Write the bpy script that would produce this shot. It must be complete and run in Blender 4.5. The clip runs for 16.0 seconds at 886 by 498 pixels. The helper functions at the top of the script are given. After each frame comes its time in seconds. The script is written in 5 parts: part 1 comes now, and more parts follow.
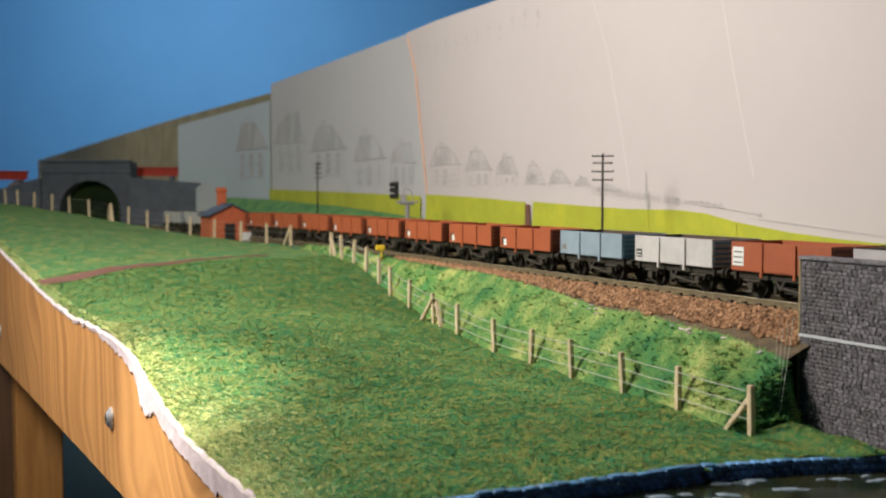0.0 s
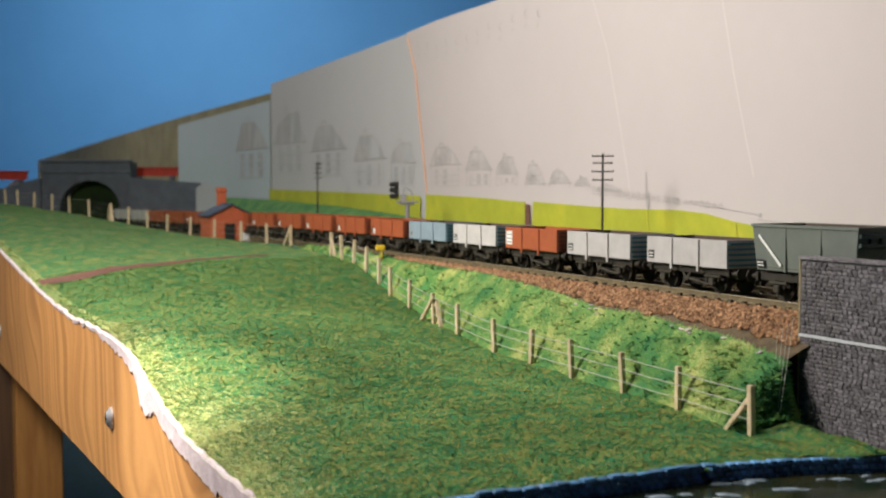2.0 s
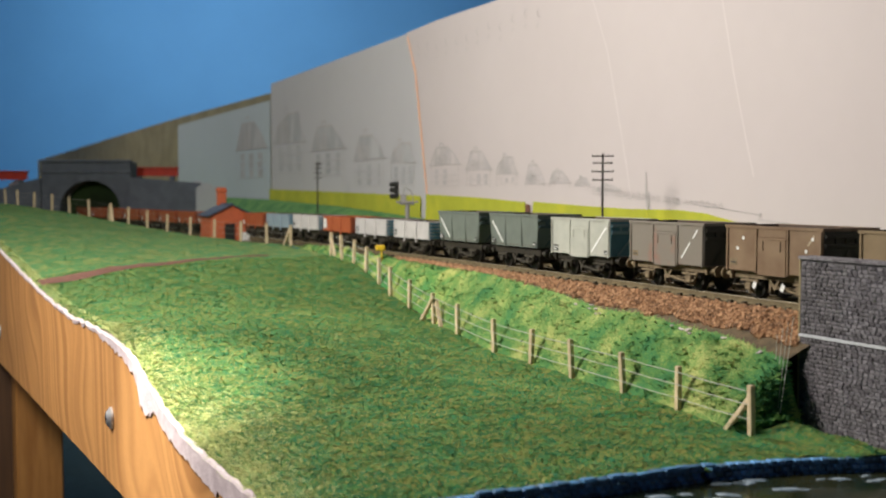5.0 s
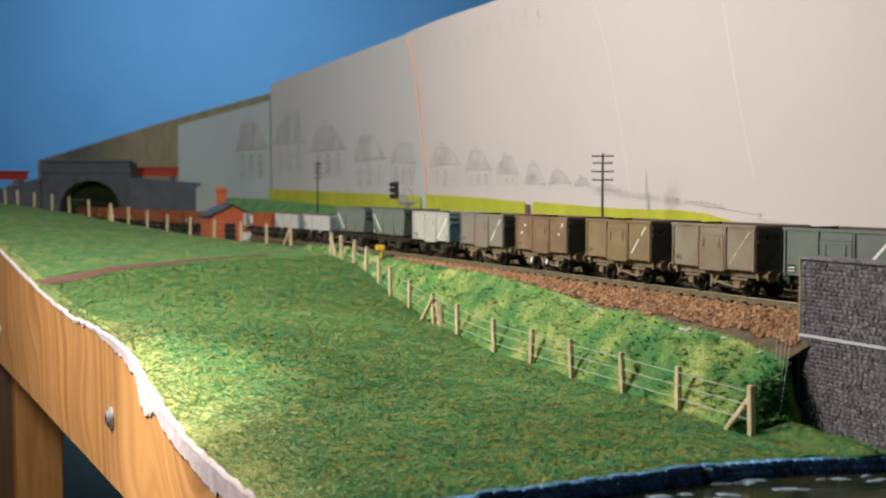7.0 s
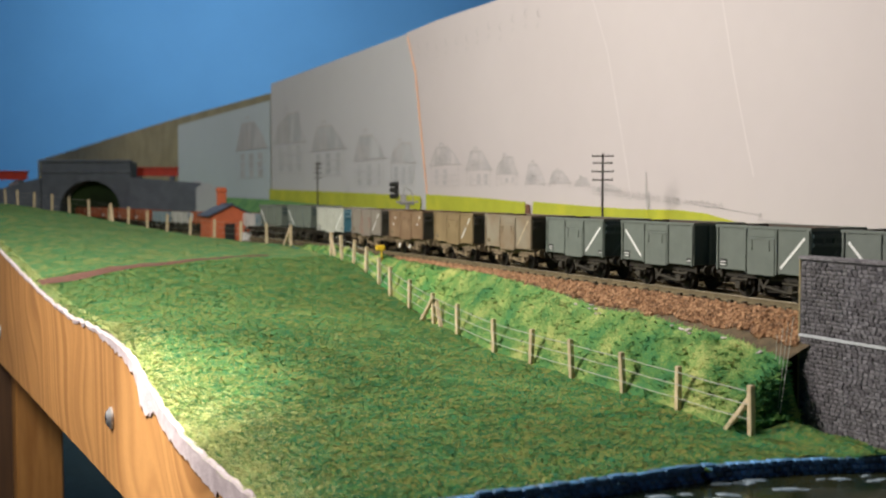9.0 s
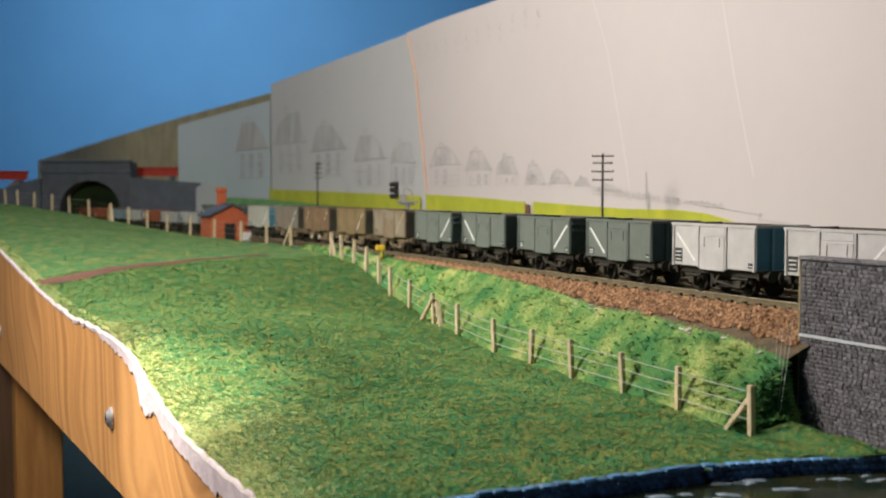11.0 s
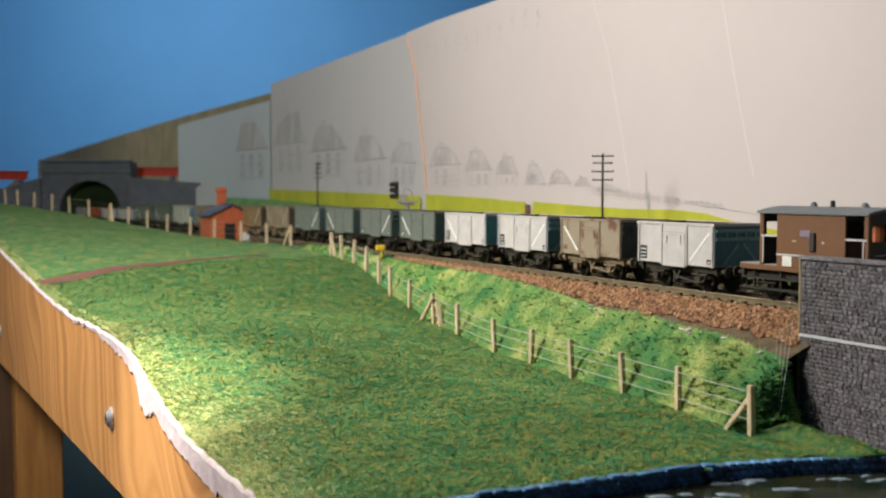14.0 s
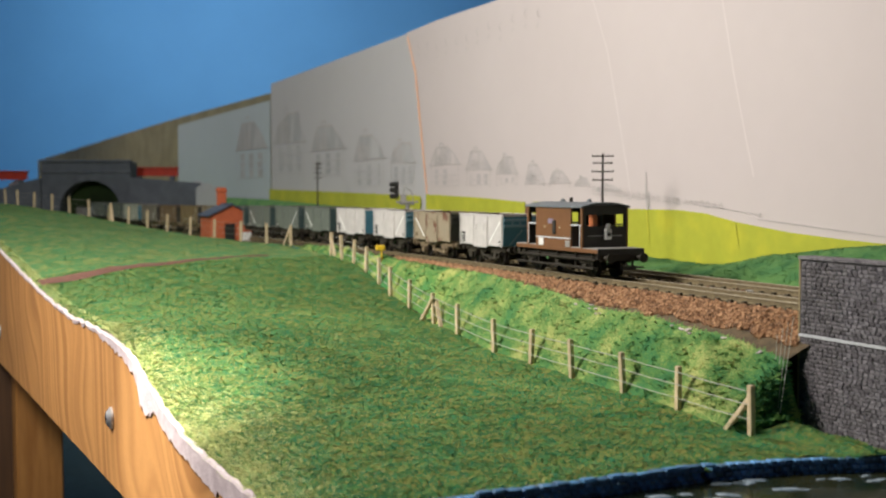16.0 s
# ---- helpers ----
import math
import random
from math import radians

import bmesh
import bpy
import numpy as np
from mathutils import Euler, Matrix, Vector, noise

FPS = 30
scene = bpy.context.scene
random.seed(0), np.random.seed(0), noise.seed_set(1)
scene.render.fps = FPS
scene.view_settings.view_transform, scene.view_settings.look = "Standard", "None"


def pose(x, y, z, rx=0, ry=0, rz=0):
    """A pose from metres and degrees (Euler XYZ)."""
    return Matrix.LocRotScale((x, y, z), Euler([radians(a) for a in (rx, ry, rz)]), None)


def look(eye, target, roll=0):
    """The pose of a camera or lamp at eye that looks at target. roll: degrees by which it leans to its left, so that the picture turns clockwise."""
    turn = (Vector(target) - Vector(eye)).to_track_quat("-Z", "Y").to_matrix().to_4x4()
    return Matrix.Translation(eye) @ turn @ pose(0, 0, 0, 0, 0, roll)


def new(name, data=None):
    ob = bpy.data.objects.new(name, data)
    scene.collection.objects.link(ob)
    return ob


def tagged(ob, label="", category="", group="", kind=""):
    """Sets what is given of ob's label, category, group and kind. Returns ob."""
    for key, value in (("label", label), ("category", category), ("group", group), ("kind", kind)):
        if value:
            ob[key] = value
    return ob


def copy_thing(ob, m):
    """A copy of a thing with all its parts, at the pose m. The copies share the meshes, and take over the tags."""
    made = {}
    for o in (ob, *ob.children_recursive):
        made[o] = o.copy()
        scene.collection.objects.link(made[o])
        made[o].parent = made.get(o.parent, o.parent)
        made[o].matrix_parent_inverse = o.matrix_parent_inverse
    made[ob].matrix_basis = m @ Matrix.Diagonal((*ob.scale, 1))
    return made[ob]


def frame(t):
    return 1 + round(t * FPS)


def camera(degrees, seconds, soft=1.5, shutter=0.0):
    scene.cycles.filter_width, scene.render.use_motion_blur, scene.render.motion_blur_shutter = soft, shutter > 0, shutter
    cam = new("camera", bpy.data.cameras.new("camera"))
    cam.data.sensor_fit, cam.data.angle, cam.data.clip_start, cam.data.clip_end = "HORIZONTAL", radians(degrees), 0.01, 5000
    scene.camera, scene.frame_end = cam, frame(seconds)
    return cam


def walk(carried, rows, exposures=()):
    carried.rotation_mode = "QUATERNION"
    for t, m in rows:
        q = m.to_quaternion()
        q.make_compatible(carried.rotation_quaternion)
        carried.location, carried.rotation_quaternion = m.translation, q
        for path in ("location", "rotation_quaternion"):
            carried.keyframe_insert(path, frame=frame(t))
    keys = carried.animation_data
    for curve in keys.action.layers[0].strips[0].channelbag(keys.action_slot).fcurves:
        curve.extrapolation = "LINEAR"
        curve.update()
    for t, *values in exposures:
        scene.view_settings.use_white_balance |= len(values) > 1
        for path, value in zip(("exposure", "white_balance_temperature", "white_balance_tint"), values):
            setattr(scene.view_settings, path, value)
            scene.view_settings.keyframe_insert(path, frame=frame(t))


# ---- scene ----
# ---------------------------------------------------------------- camera
cam = camera(42.45, 16.0, soft=2.1)
cam.data.dof.use_dof, cam.data.dof.focus_distance, cam.data.dof.aperture_fstop = True, 0.60, 19.0
HERE = pose(0, 0, 0.052, 86.995, 0, 0)
walk(cam, [(0.0, HERE), (16.0, HERE)])

# ---------------------------------------------------------------- light
# a model railway on a trestle in a closed blue room, lit by unseen lamps
SUN = bpy.data.worlds.new("room_dark")
SUN.use_nodes = True
SUN.node_tree.nodes["Background"].inputs[0].default_value = (0.55, 0.62, 0.7, 1)
SUN.node_tree.nodes["Background"].inputs[1].default_value = 0.02
scene.world = SUN
scene.view_settings.exposure = 0.0


def area(name, at, aim, size, watts, colour):
    d = bpy.data.lights.new(name, "AREA")
    d.shape, d.size, d.energy, d.color = "DISK", size, watts, colour
    ob = new(name, d)
    ob.matrix_world = look(at, aim)
    return ob


area("overhead_fill", (-0.30, 0.70, 1.40), (-0.05, 0.80, 0.0), 0.25, 5.8, (1.0, 0.97, 0.92))
# added, unseen: brightens the hardboard and the far paper sheets
area("overhead_fill", (-1.45, 2.20, 1.35), (-0.75, 2.60, 0.0), 0.30, 11.0, (1.0, 0.97, 0.92))
# added, unseen: washes the blue north wall with light
area("wall_fill", (-1.3, 4.5, 1.30), (-1.0, 6.2, 0.55), 1.3, 49.0, (1.0, 0.97, 0.93))
area("side_lamp", (-0.48, 0.55, 0.37), (0.0, 0.74, 0.0), 0.20, 6.9, (1.0, 0.94, 0.86))
# added, unseen spot that makes the bright pool along the board edge
spot = bpy.data.lights.new("edge_pool_spot", "SPOT")
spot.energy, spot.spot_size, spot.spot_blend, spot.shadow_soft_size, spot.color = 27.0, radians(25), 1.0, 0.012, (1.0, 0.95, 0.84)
new("edge_pool_spot", spot).matrix_world = look((-0.23, 0.43, 0.35), (-0.152, 0.534, -0.05))

# ---------------------------------------------------------------- plan (millimetres)
MM = 0.001
D = Vector((-0.4232, 0.9061))     # the way the train goes on the straight
N = Vector((0.9061, 0.4232))      # across the tracks, towards the backdrop
C0 = Vector((168.5, 523.8))       # a point of the near track's centre line
BEND, RADIUS = 290.0, 7500.0      # where the track starts to bend, and how sharply
ANGLE = math.degrees(math.atan2(D.y, D.x))


def lerp(x, knots):
    """Piecewise straight profile."""
    if x <= knots[0][0]:
        return knots[0][1]
    for (a, p), (b, q) in zip(knots, knots[1:]):
        if x <= b:
            return p + (q - p) * (x - a) / (b - a)
    return knots[-1][1]


def smooth(x, knots):
    return sum(lerp(x + d, knots) for d in (-24, -12, 0, 12, 24)) / 5


def bed_z(u):
    return lerp(u, ((0, 0), (700, 0), (1150, -5), (4000, -5)))


def centre(u):
    """Point and heading (radians) of the near track's centre line at the length u."""
    if u <= BEND:
        p = C0 + D * u
        return p, math.atan2(D.y, D.x)
    a = (u - BEND) / RADIUS
    p = C0 + D * BEND + D * (RADIUS * math.sin(a)) - N * (RADIUS * (1 - math.cos(a)))
    return p, math.atan2(D.y, D.x) + a


def P(u, v, z):
    """World place in metres of a point u along the bent track, v across, z above the rail top."""
    c, h = centre(u)
    return Vector(((c.x + v * math.sin(h)) * MM, (c.y - v * math.cos(h)) * MM, z * MM))


def S(u, v, z):
    """The same along the straight line of the first stretch."""
    c = C0 + D * u + N * v
    return Vector((c.x * MM, c.y * MM, z * MM))


# ---------------------------------------------------------------- materials
def mat(name, a, b=None, scale=300.0, rough=0.7, metal=0.0, bump=0.0, fine=None, c=None, stretch=None, island=0.0, per_object=0.0, detail=6.0, lo=0.35, hi=0.65, var=0.2):
    """Two or three colours mixed by noise at two scales, with fine relief. Scales are per metre."""
    m = bpy.data.materials.new(name)
    m.use_nodes = True
    nt = m.node_tree
    bs = nt.nodes["Principled BSDF"]
    bs.inputs["Roughness"].default_value, bs.inputs["Metallic"].default_value = rough, metal
    b = b or tuple(x * 0.75 for x in a)
    tc = nt.nodes.new("ShaderNodeTexCoord")
    src = tc.outputs["Object"]
    if stretch:
        mp = nt.nodes.new("ShaderNodeMapping")
        mp.inputs["Scale"].default_value = stretch
        nt.links.new(src, mp.inputs["Vector"])
        src = mp.outputs["Vector"]
    n1 = nt.nodes.new("ShaderNodeTexNoise")
    n1.inputs["Scale"].default_value, n1.inputs["Detail"].default_value = scale, detail
    nt.links.new(src, n1.inputs["Vector"])
    ramp = nt.nodes.new("ShaderNodeValToRGB")
    ramp.color_ramp.elements[0].position, ramp.color_ramp.elements[1].position = lo, hi
    ramp.color_ramp.elements[0].color, ramp.color_ramp.elements[1].color = (*a, 1), (*b, 1)
    if c:
        e = ramp.color_ramp.elements.new((lo + hi) / 2)
        e.color = (*c, 1)
    fac = n1.outputs["Fac"]
    if island:
        geo = nt.nodes.new("ShaderNodeNewGeometry")
        mx = nt.nodes.new("ShaderNodeMath")
        mx.operation = "MULTIPLY_ADD"
        mx.inputs[1].default_value = island
        nt.links.new(geo.outputs["Random Per Island"], mx.inputs[0])
        half = nt.nodes.new("ShaderNodeMath")
        half.operation = "MULTIPLY"
        half.inputs[1].default_value = 1 - island
        nt.links.new(n1.outputs["Fac"], half.inputs[0])
        nt.links.new(half.outputs[0], mx.inputs[2])
        fac = mx.outputs[0]
    nt.links.new(fac, ramp.inputs["Fac"])
    col = ramp.outputs["Color"]
    n2 = nt.nodes.new("ShaderNodeTexNoise")
    n2.inputs["Scale"].default_value, n2.inputs["Detail"].default_value = fine or scale * 6, 4
    nt.links.new(src, n2.inputs["Vector"])
    hsv = nt.nodes.new("ShaderNodeHueSaturation")
    mr = nt.nodes.new("ShaderNodeMapRange")
    mr.inputs["To Min"].default_value, mr.inputs["To Max"].default_value = 1 - var, 1 + var
    nt.links.new(n2.outputs["Fac"], mr.inputs["Value"])
    val = mr.outputs["Result"]
    if per_object:
        oi = nt.nodes.new("ShaderNodeObjectInfo")
        m2 = nt.nodes.new("ShaderNodeMapRange")
        m2.inputs["To Min"].default_value, m2.inputs["To Max"].default_value = 1 - per_object, 1 + per_object
        nt.links.new(oi.outputs["Random"], m2.inputs["Value"])
        mu = nt.nodes.new("ShaderNodeMath")
        mu.operation = "MULTIPLY"
        nt.links.new(val, mu.inputs[0])
        nt.links.new(m2.outputs["Result"], mu.inputs[1])
        val = mu.outputs[0]
    nt.links.new(val, hsv.inputs["Value"])
    nt.links.new(col, hsv.inputs["Color"])
    nt.links.new(hsv.outputs["Color"], bs.inputs["Base Color"])
    if bump:
        bp = nt.nodes.new("ShaderNodeBump")
        bp.inputs["Strength"].default_value, bp.inputs["Distance"].default_value = bump, 0.0006
        nt.links.new(n2.outputs["Fac"], bp.inputs["Height"])
        nt.links.new(bp.outputs["Normal"], bs.inputs["Normal"])
    return m


GRASS = mat("grass_fibre", (0.02, 0.215, 0.10), (0.34, 0.32, 0.08), 135, 0.9, island=0.40, c=(0.09, 0.28, 0.05), lo=0.35, hi=0.65, var=0.1)
TURF = mat("turf", (0.05, 0.20, 0.07), (0.23, 0.26, 0.075), 90, 0.95, bump=0.4, fine=900, c=(0.09, 0.20, 0.055))
BANKTURF = mat("bank_turf", (0.05, 0.21, 0.06), (0.44, 0.46, 0.13), 48, 0.95, bump=0.8, fine=420, c=(0.10, 0.25, 0.05), lo=0.32, hi=0.68, var=0.3)
BANK = mat("bank_foliage", (0.04, 0.20, 0.07), (0.54, 0.54, 0.19), 48, 0.9, island=0.22, c=(0.15, 0.31, 0.07), lo=0.32, hi=0.70)
SHRUB = mat("dark_tuft", (0.02, 0.11, 0.035), (0.20, 0.34, 0.07), 90, 0.9, island=0.4, c=(0.04, 0.15, 0.03), lo=0.3, hi=0.75)
FARGRASS = mat("far_scatter", (0.04, 0.15, 0.045), (0.12, 0.26, 0.07), 60, 0.95, bump=0.8, fine=700)
STRAWGLOW = mat("pale_edge_fibre", (0.40, 0.50, 0.16), (0.66, 0.66, 0.32), 90, 0.9, island=0.5, c=(0.62, 0.64, 0.25), lo=0.2, hi=0.8)
FLECK = mat("straw_fleck", (0.62, 0.54, 0.24), (0.36, 0.24, 0.10), 90, 0.9, island=0.5, lo=0.2, hi=0.8)
PLASTER = mat("white_plaster", (0.54, 0.44, 0.465), (0.68, 0.58, 0.60), 130, 0.8, bump=0.6)


def grained(name, light, dark):
    """Planed pine: wavering growth bands with fine fibre between them."""
    m = mat(name, light, tuple(0.9 * x for x in light), 20, 0.7, bump=0.1, fine=300, var=0.1)
    nt = m.node_tree
    bs = nt.nodes["Principled BSDF"]
    tc = nt.nodes.new("ShaderNodeTexCoord")
    mp = nt.nodes.new("ShaderNodeMapping")
    turn = -math.atan2(0.9061, -0.4232)
    mp.inputs["Rotation"].default_value = (0, 0, turn)
    mp.inputs["Location"].default_value = -(Matrix.Rotation(turn, 3, "Z") @ Vector((-0.085, 0.455, 0.075)))
    nt.links.new(tc.outputs["Object"], mp.inputs["Vector"])
    flat = nt.nodes.new("ShaderNodeVectorMath")
    flat.operation = "MULTIPLY"
    flat.inputs[1].default_value = (1, 0, 1)
    nt.links.new(mp.outputs["Vector"], flat.inputs[0])
    warp = nt.nodes.new("ShaderNodeTexNoise")
    warp.inputs["Scale"].default_value, warp.inputs["Detail"].default_value = 7, 1
    nt.links.new(mp.outputs["Vector"], warp.inputs["Vector"])
    far = nt.nodes.new("ShaderNodeVectorMath")
    far.operation = "LENGTH"
    nt.links.new(flat.outputs["Vector"], far.inputs[0])
    add = nt.nodes.new("ShaderNodeMath")
    add.operation = "MULTIPLY_ADD"
    add.inputs[1].default_value = 0.16
    nt.links.new(warp.outputs["Fac"], add.inputs[0])
    nt.links.new(far.outputs["Value"], add.inputs[2])
    wv = nt.nodes.new("ShaderNodeTexNoise")
    wv.noise_dimensions = "1D"
    wv.inputs["Scale"].default_value, wv.inputs["Detail"].default_value = 75.0, 2.0
    nt.links.new(add.outputs[0], wv.inputs["W"])
    rp = nt.nodes.new("ShaderNodeValToRGB")
    rp.color_ramp.elements[0].color, rp.color_ramp.elements[1].color = (*(0.8 * x for x in dark), 1), (1, 1, 1, 1)
    rp.color_ramp.elements[0].position, rp.color_ramp.elements[1].position = 0.36, 0.62
    nt.links.new(wv.outputs["Fac"], rp.inputs["Fac"])
    mx = nt.nodes.new("ShaderNodeMix")
    mx.data_type, mx.blend_type = "RGBA", "MULTIPLY"
    mx.inputs["Factor"].default_value = 0.7
    src = bs.inputs["Base Color"].links[0].from_socket
    nt.links.new(src, mx.inputs[6])
    nt.links.new(rp.outputs["Color"], mx.inputs[7])
    nt.links.new(mx.outputs[2], bs.inputs["Base Color"])
    return m


TIMBER = grained("pine_board", (0.56, 0.275, 0.085), (0.68, 0.55, 0.42))
LEGWOOD = mat("varnished_leg", (0.40, 0.19, 0.055), (0.30, 0.13, 0.035), 25, 0.45, stretch=(6, 6, 0.5))
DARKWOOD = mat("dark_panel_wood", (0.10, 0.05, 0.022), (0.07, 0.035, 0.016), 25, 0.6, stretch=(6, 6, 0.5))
EARTHLINE = mat("brown_joint", (0.18, 0.075, 0.05), (0.12, 0.058, 0.042), 300, 0.9, bump=0.5)
BALLAST = mat("ballast_stone", (0.48, 0.28, 0.15), (0.13, 0.07, 0.038), 200, 0.9, island=0.6, c=(0.29, 0.15, 0.072), lo=0.2, hi=0.85)
BEDMAT = mat("track_bed", (0.15, 0.105, 0.06), (0.08, 0.06, 0.035), 260, 0.95, bump=0.7)
RAILSIDE = mat("rusty_rail", (0.24, 0.19, 0.105), (0.16, 0.125, 0.07), 300, 0.6, 0.3)
SLEEPER = mat("sleeper", (0.095, 0.075, 0.042), (0.05, 0.042, 0.027), 400, 0.85, per_object=0.25)
STONE = mat("grey_stone", (0.20, 0.185, 0.20), (0.075, 0.067, 0.075), 330, 0.85, bump=0.9, fine=1500, per_object=0.38, var=0.35)
STONEREST = mat("grey_stone_rest", (0.23, 0.215, 0.235), (0.07, 0.062, 0.072), 330, 0.85, bump=0.9, fine=1500, var=0.35, island=0.5, lo=0.2, hi=0.8)
MORTAR = mat("pale_mortar", (0.16, 0.148, 0.157), (0.10, 0.092, 0.10), 400, 0.9, bump=0.4)
CARD = mat("pale_card_edge", (0.56, 0.57, 0.60), (0.46, 0.47, 0.50), 300, 0.8)
PARCHED = mat("card_lining", (0.35, 0.28, 0.16), (0.25, 0.2, 0.11), 200, 0.9)
BRIDGE = mat("far_bridge_card", (0.135, 0.15, 0.18), (0.11, 0.122, 0.148), 60, 0.9, per_object=0.1)
VOID = mat("arch_shade", (0.03, 0.06, 0.015), (0.015, 0.03, 0.01), 20, 0.95)
EARTH = mat("dark_earth", (0.10, 0.055, 0.03), (0.05, 0.03, 0.018), 120, 0.95, bump=0.5)
POST = mat("fence_wood", (0.66, 0.53, 0.35), (0.50, 0.38, 0.23), 700, 0.75, per_object=0.12, stretch=(1, 1, 0.25))
WIRE = mat("fence_thread", (0.48, 0.47, 0.42), (0.36, 0.35, 0.3), 500, 0.6)
PAPER = mat("backdrop_paper", (0.575, 0.515, 0.507), (0.55, 0.49, 0.482), 5, 0.85, fine=60, var=0.02)
PAPERCOOL = mat("cool_backdrop_paper", (0.515, 0.505, 0.515), (0.49, 0.48, 0.49), 5, 0.85, fine=60, var=0.02)
PAPERGREY = mat("grey_backdrop_paper", (0.49, 0.55, 0.58), (0.46, 0.52, 0.55), 5, 0.85, fine=60, var=0.03)
CREASE = mat("paper_crease", (0.635, 0.572, 0.563), (0.61, 0.55, 0.54), 50, 0.8, var=0.02)
WASH = mat("pencil_wash", (0.45, 0.415, 0.415), (0.55, 0.495, 0.487), 70, 0.9, stretch=(1, 1, 0.35), lo=0.4, hi=0.62, var=0.05)
WASHCOOL = mat("pencil_wash_cool", (0.39, 0.39, 0.40), (0.49, 0.485, 0.49), 45, 0.9, stretch=(1, 1, 0.35), lo=0.4, hi=0.62, var=0.05)
PENCIL = mat("pencil", (0.42, 0.395, 0.385), (0.49, 0.45, 0.44), 90, 0.9)
PENCILDARK = mat("pencil_dark", (0.385, 0.355, 0.345), (0.49, 0.45, 0.44), 120, 0.9)
LIMEDARK = mat("lime_streak", (0.44, 0.44, 0.04), (0.49, 0.48, 0.035), 90, 0.85)
ORANGELINE = mat("orange_tape", (0.86, 0.46, 0.28), (0.84, 0.56, 0.42), 60, 0.7, var=0.08)
LIME = mat("lime_band", (0.48, 0.47, 0.033), (0.38, 0.39, 0.03), 30, 0.8, fine=140, c=(0.40, 0.42, 0.033), var=0.1)
HARDBOARD = mat("hardboard", (0.33, 0.29, 0.17), (0.25, 0.22, 0.125), 20, 0.7)
BLUE = mat("blue_wall_paint", (0.06, 0.235, 0.50), (0.055, 0.22, 0.475), 3, 0.75, fine=30, var=0.02)
CEILWHITE = mat("ceiling_white", (0.75, 0.74, 0.72), (0.7, 0.69, 0.67), 3, 0.9)
CARPET = mat("dark_floor", (0.035, 0.065, 0.065), (0.025, 0.05, 0.05), 30, 0.95)
WATER = mat("river_varnish", (0.010, 0.022, 0.012), (0.035, 0.036, 0.015), 45, 0.12, bump=0.5, fine=160)
FOAM = mat("river_foam", (0.40, 0.47, 0.54), (0.10, 0.16, 0.22), 300, 0.6, bump=0.4)
RIVERSTONE = mat("wet_blue_stone", (0.13, 0.34, 0.64), (0.045, 0.11, 0.23), 350, 0.4, per_object=0.6, bump=0.5)
BLUEPAINT = mat("blue_stone_paint", (0.10, 0.28, 0.52), (0.03, 0.09, 0.20), 180, 0.5, per_object=0.3, bump=0.4)
BRICKRED = mat("hut_brick", (0.50, 0.115, 0.045), (0.42, 0.095, 0.04), 150, 0.8, bump=0.2)
SLATE = mat("hut_slate", (0.05, 0.075, 0.12), (0.035, 0.05, 0.085), 200, 0.7, per_object=0.15)
DARK = mat("dark_opening", (0.02, 0.017, 0.015), (0.012, 0.01, 0.01), 200, 0.6)
WHITE = mat("white_card", (0.75, 0.74, 0.72), (0.65, 0.64, 0.62), 300, 0.7)
REDPAINT = mat("red_paint", (0.62, 0.05, 0.02), (0.5, 0.04, 0.02), 100, 0.6)
YELLOW = mat("yellow_paint", (0.75, 0.50, 0.02), (0.68, 0.43, 0.02), 400, 0.6)
POLE = mat("pole_brown", (0.035, 0.028, 0.022), (0.02, 0.017, 0.014), 400, 0.8)
SIGNALBLACK = mat("signal_black", (0.03, 0.03, 0.03), (0.02, 0.02, 0.02), 400, 0.6)
SIGNALGREY = mat("signal_grey", (0.30, 0.29, 0.28), (0.24, 0.23, 0.22), 300, 0.6)
STEEL = mat("screw_steel", (0.75, 0.75, 0.76), (0.6, 0.6, 0.62), 400, 0.33, 0.75)
UNDERGREY = mat("underframe_grimy", (0.055, 0.046, 0.03), (0.03, 0.026, 0.018), 300, 0.8, bump=0.2)
LILAC = mat("lilac_patch", (0.24, 0.19, 0.27), (0.19, 0.15, 0.2), 400, 0.7)
RAILTOP = mat("worn_rail_top", (0.46, 0.41, 0.32), (0.32, 0.27, 0.19), 200, 0.45, 0.5)
NYLON = mat("clear_bristle", (0.55, 0.57, 0.5), (0.45, 0.47, 0.4), 300, 0.4)
UNDER = mat("underframe_black", (0.015, 0.012, 0.008), (0.028, 0.021, 0.012), 300, 0.7, bump=0.2)
UNDERDUST = mat("underframe_dusty", (0.25, 0.19, 0.115), (0.15, 0.11, 0.065), 250, 0.9, bump=0.2)
WHEEL = mat("wheel_steel", (0.03, 0.028, 0.025), (0.05, 0.04, 0.03), 400, 0.5, 0.4)
INSIDE = mat("wagon_inside", (0.09, 0.055, 0.04), (0.06, 0.045, 0.035), 200, 0.85)
STRIPE = mat("white_stripe", (0.80, 0.80, 0.78), (0.68, 0.68, 0.66), 500, 0.6)
WORN = mat("worn_cream", (0.55, 0.47, 0.34), (0.34, 0.26, 0.16), 500, 0.8)
LABELBLACK = mat("black_panel", (0.015, 0.015, 0.015), (0.03, 0.03, 0.03), 500, 0.6)
ORANGEBLOB = mat("orange_paint", (0.55, 0.17, 0.05), (0.45, 0.13, 0.05), 300, 0.7)


# ---------------------------------------------------------------- mesh helpers
def thing(name, label, category, group="", m=None):
    e = new(name)
    e.empty_display_size = 0.01
    if m is not None:
        e.matrix_basis = m
    return tagged(e, label, category, group)


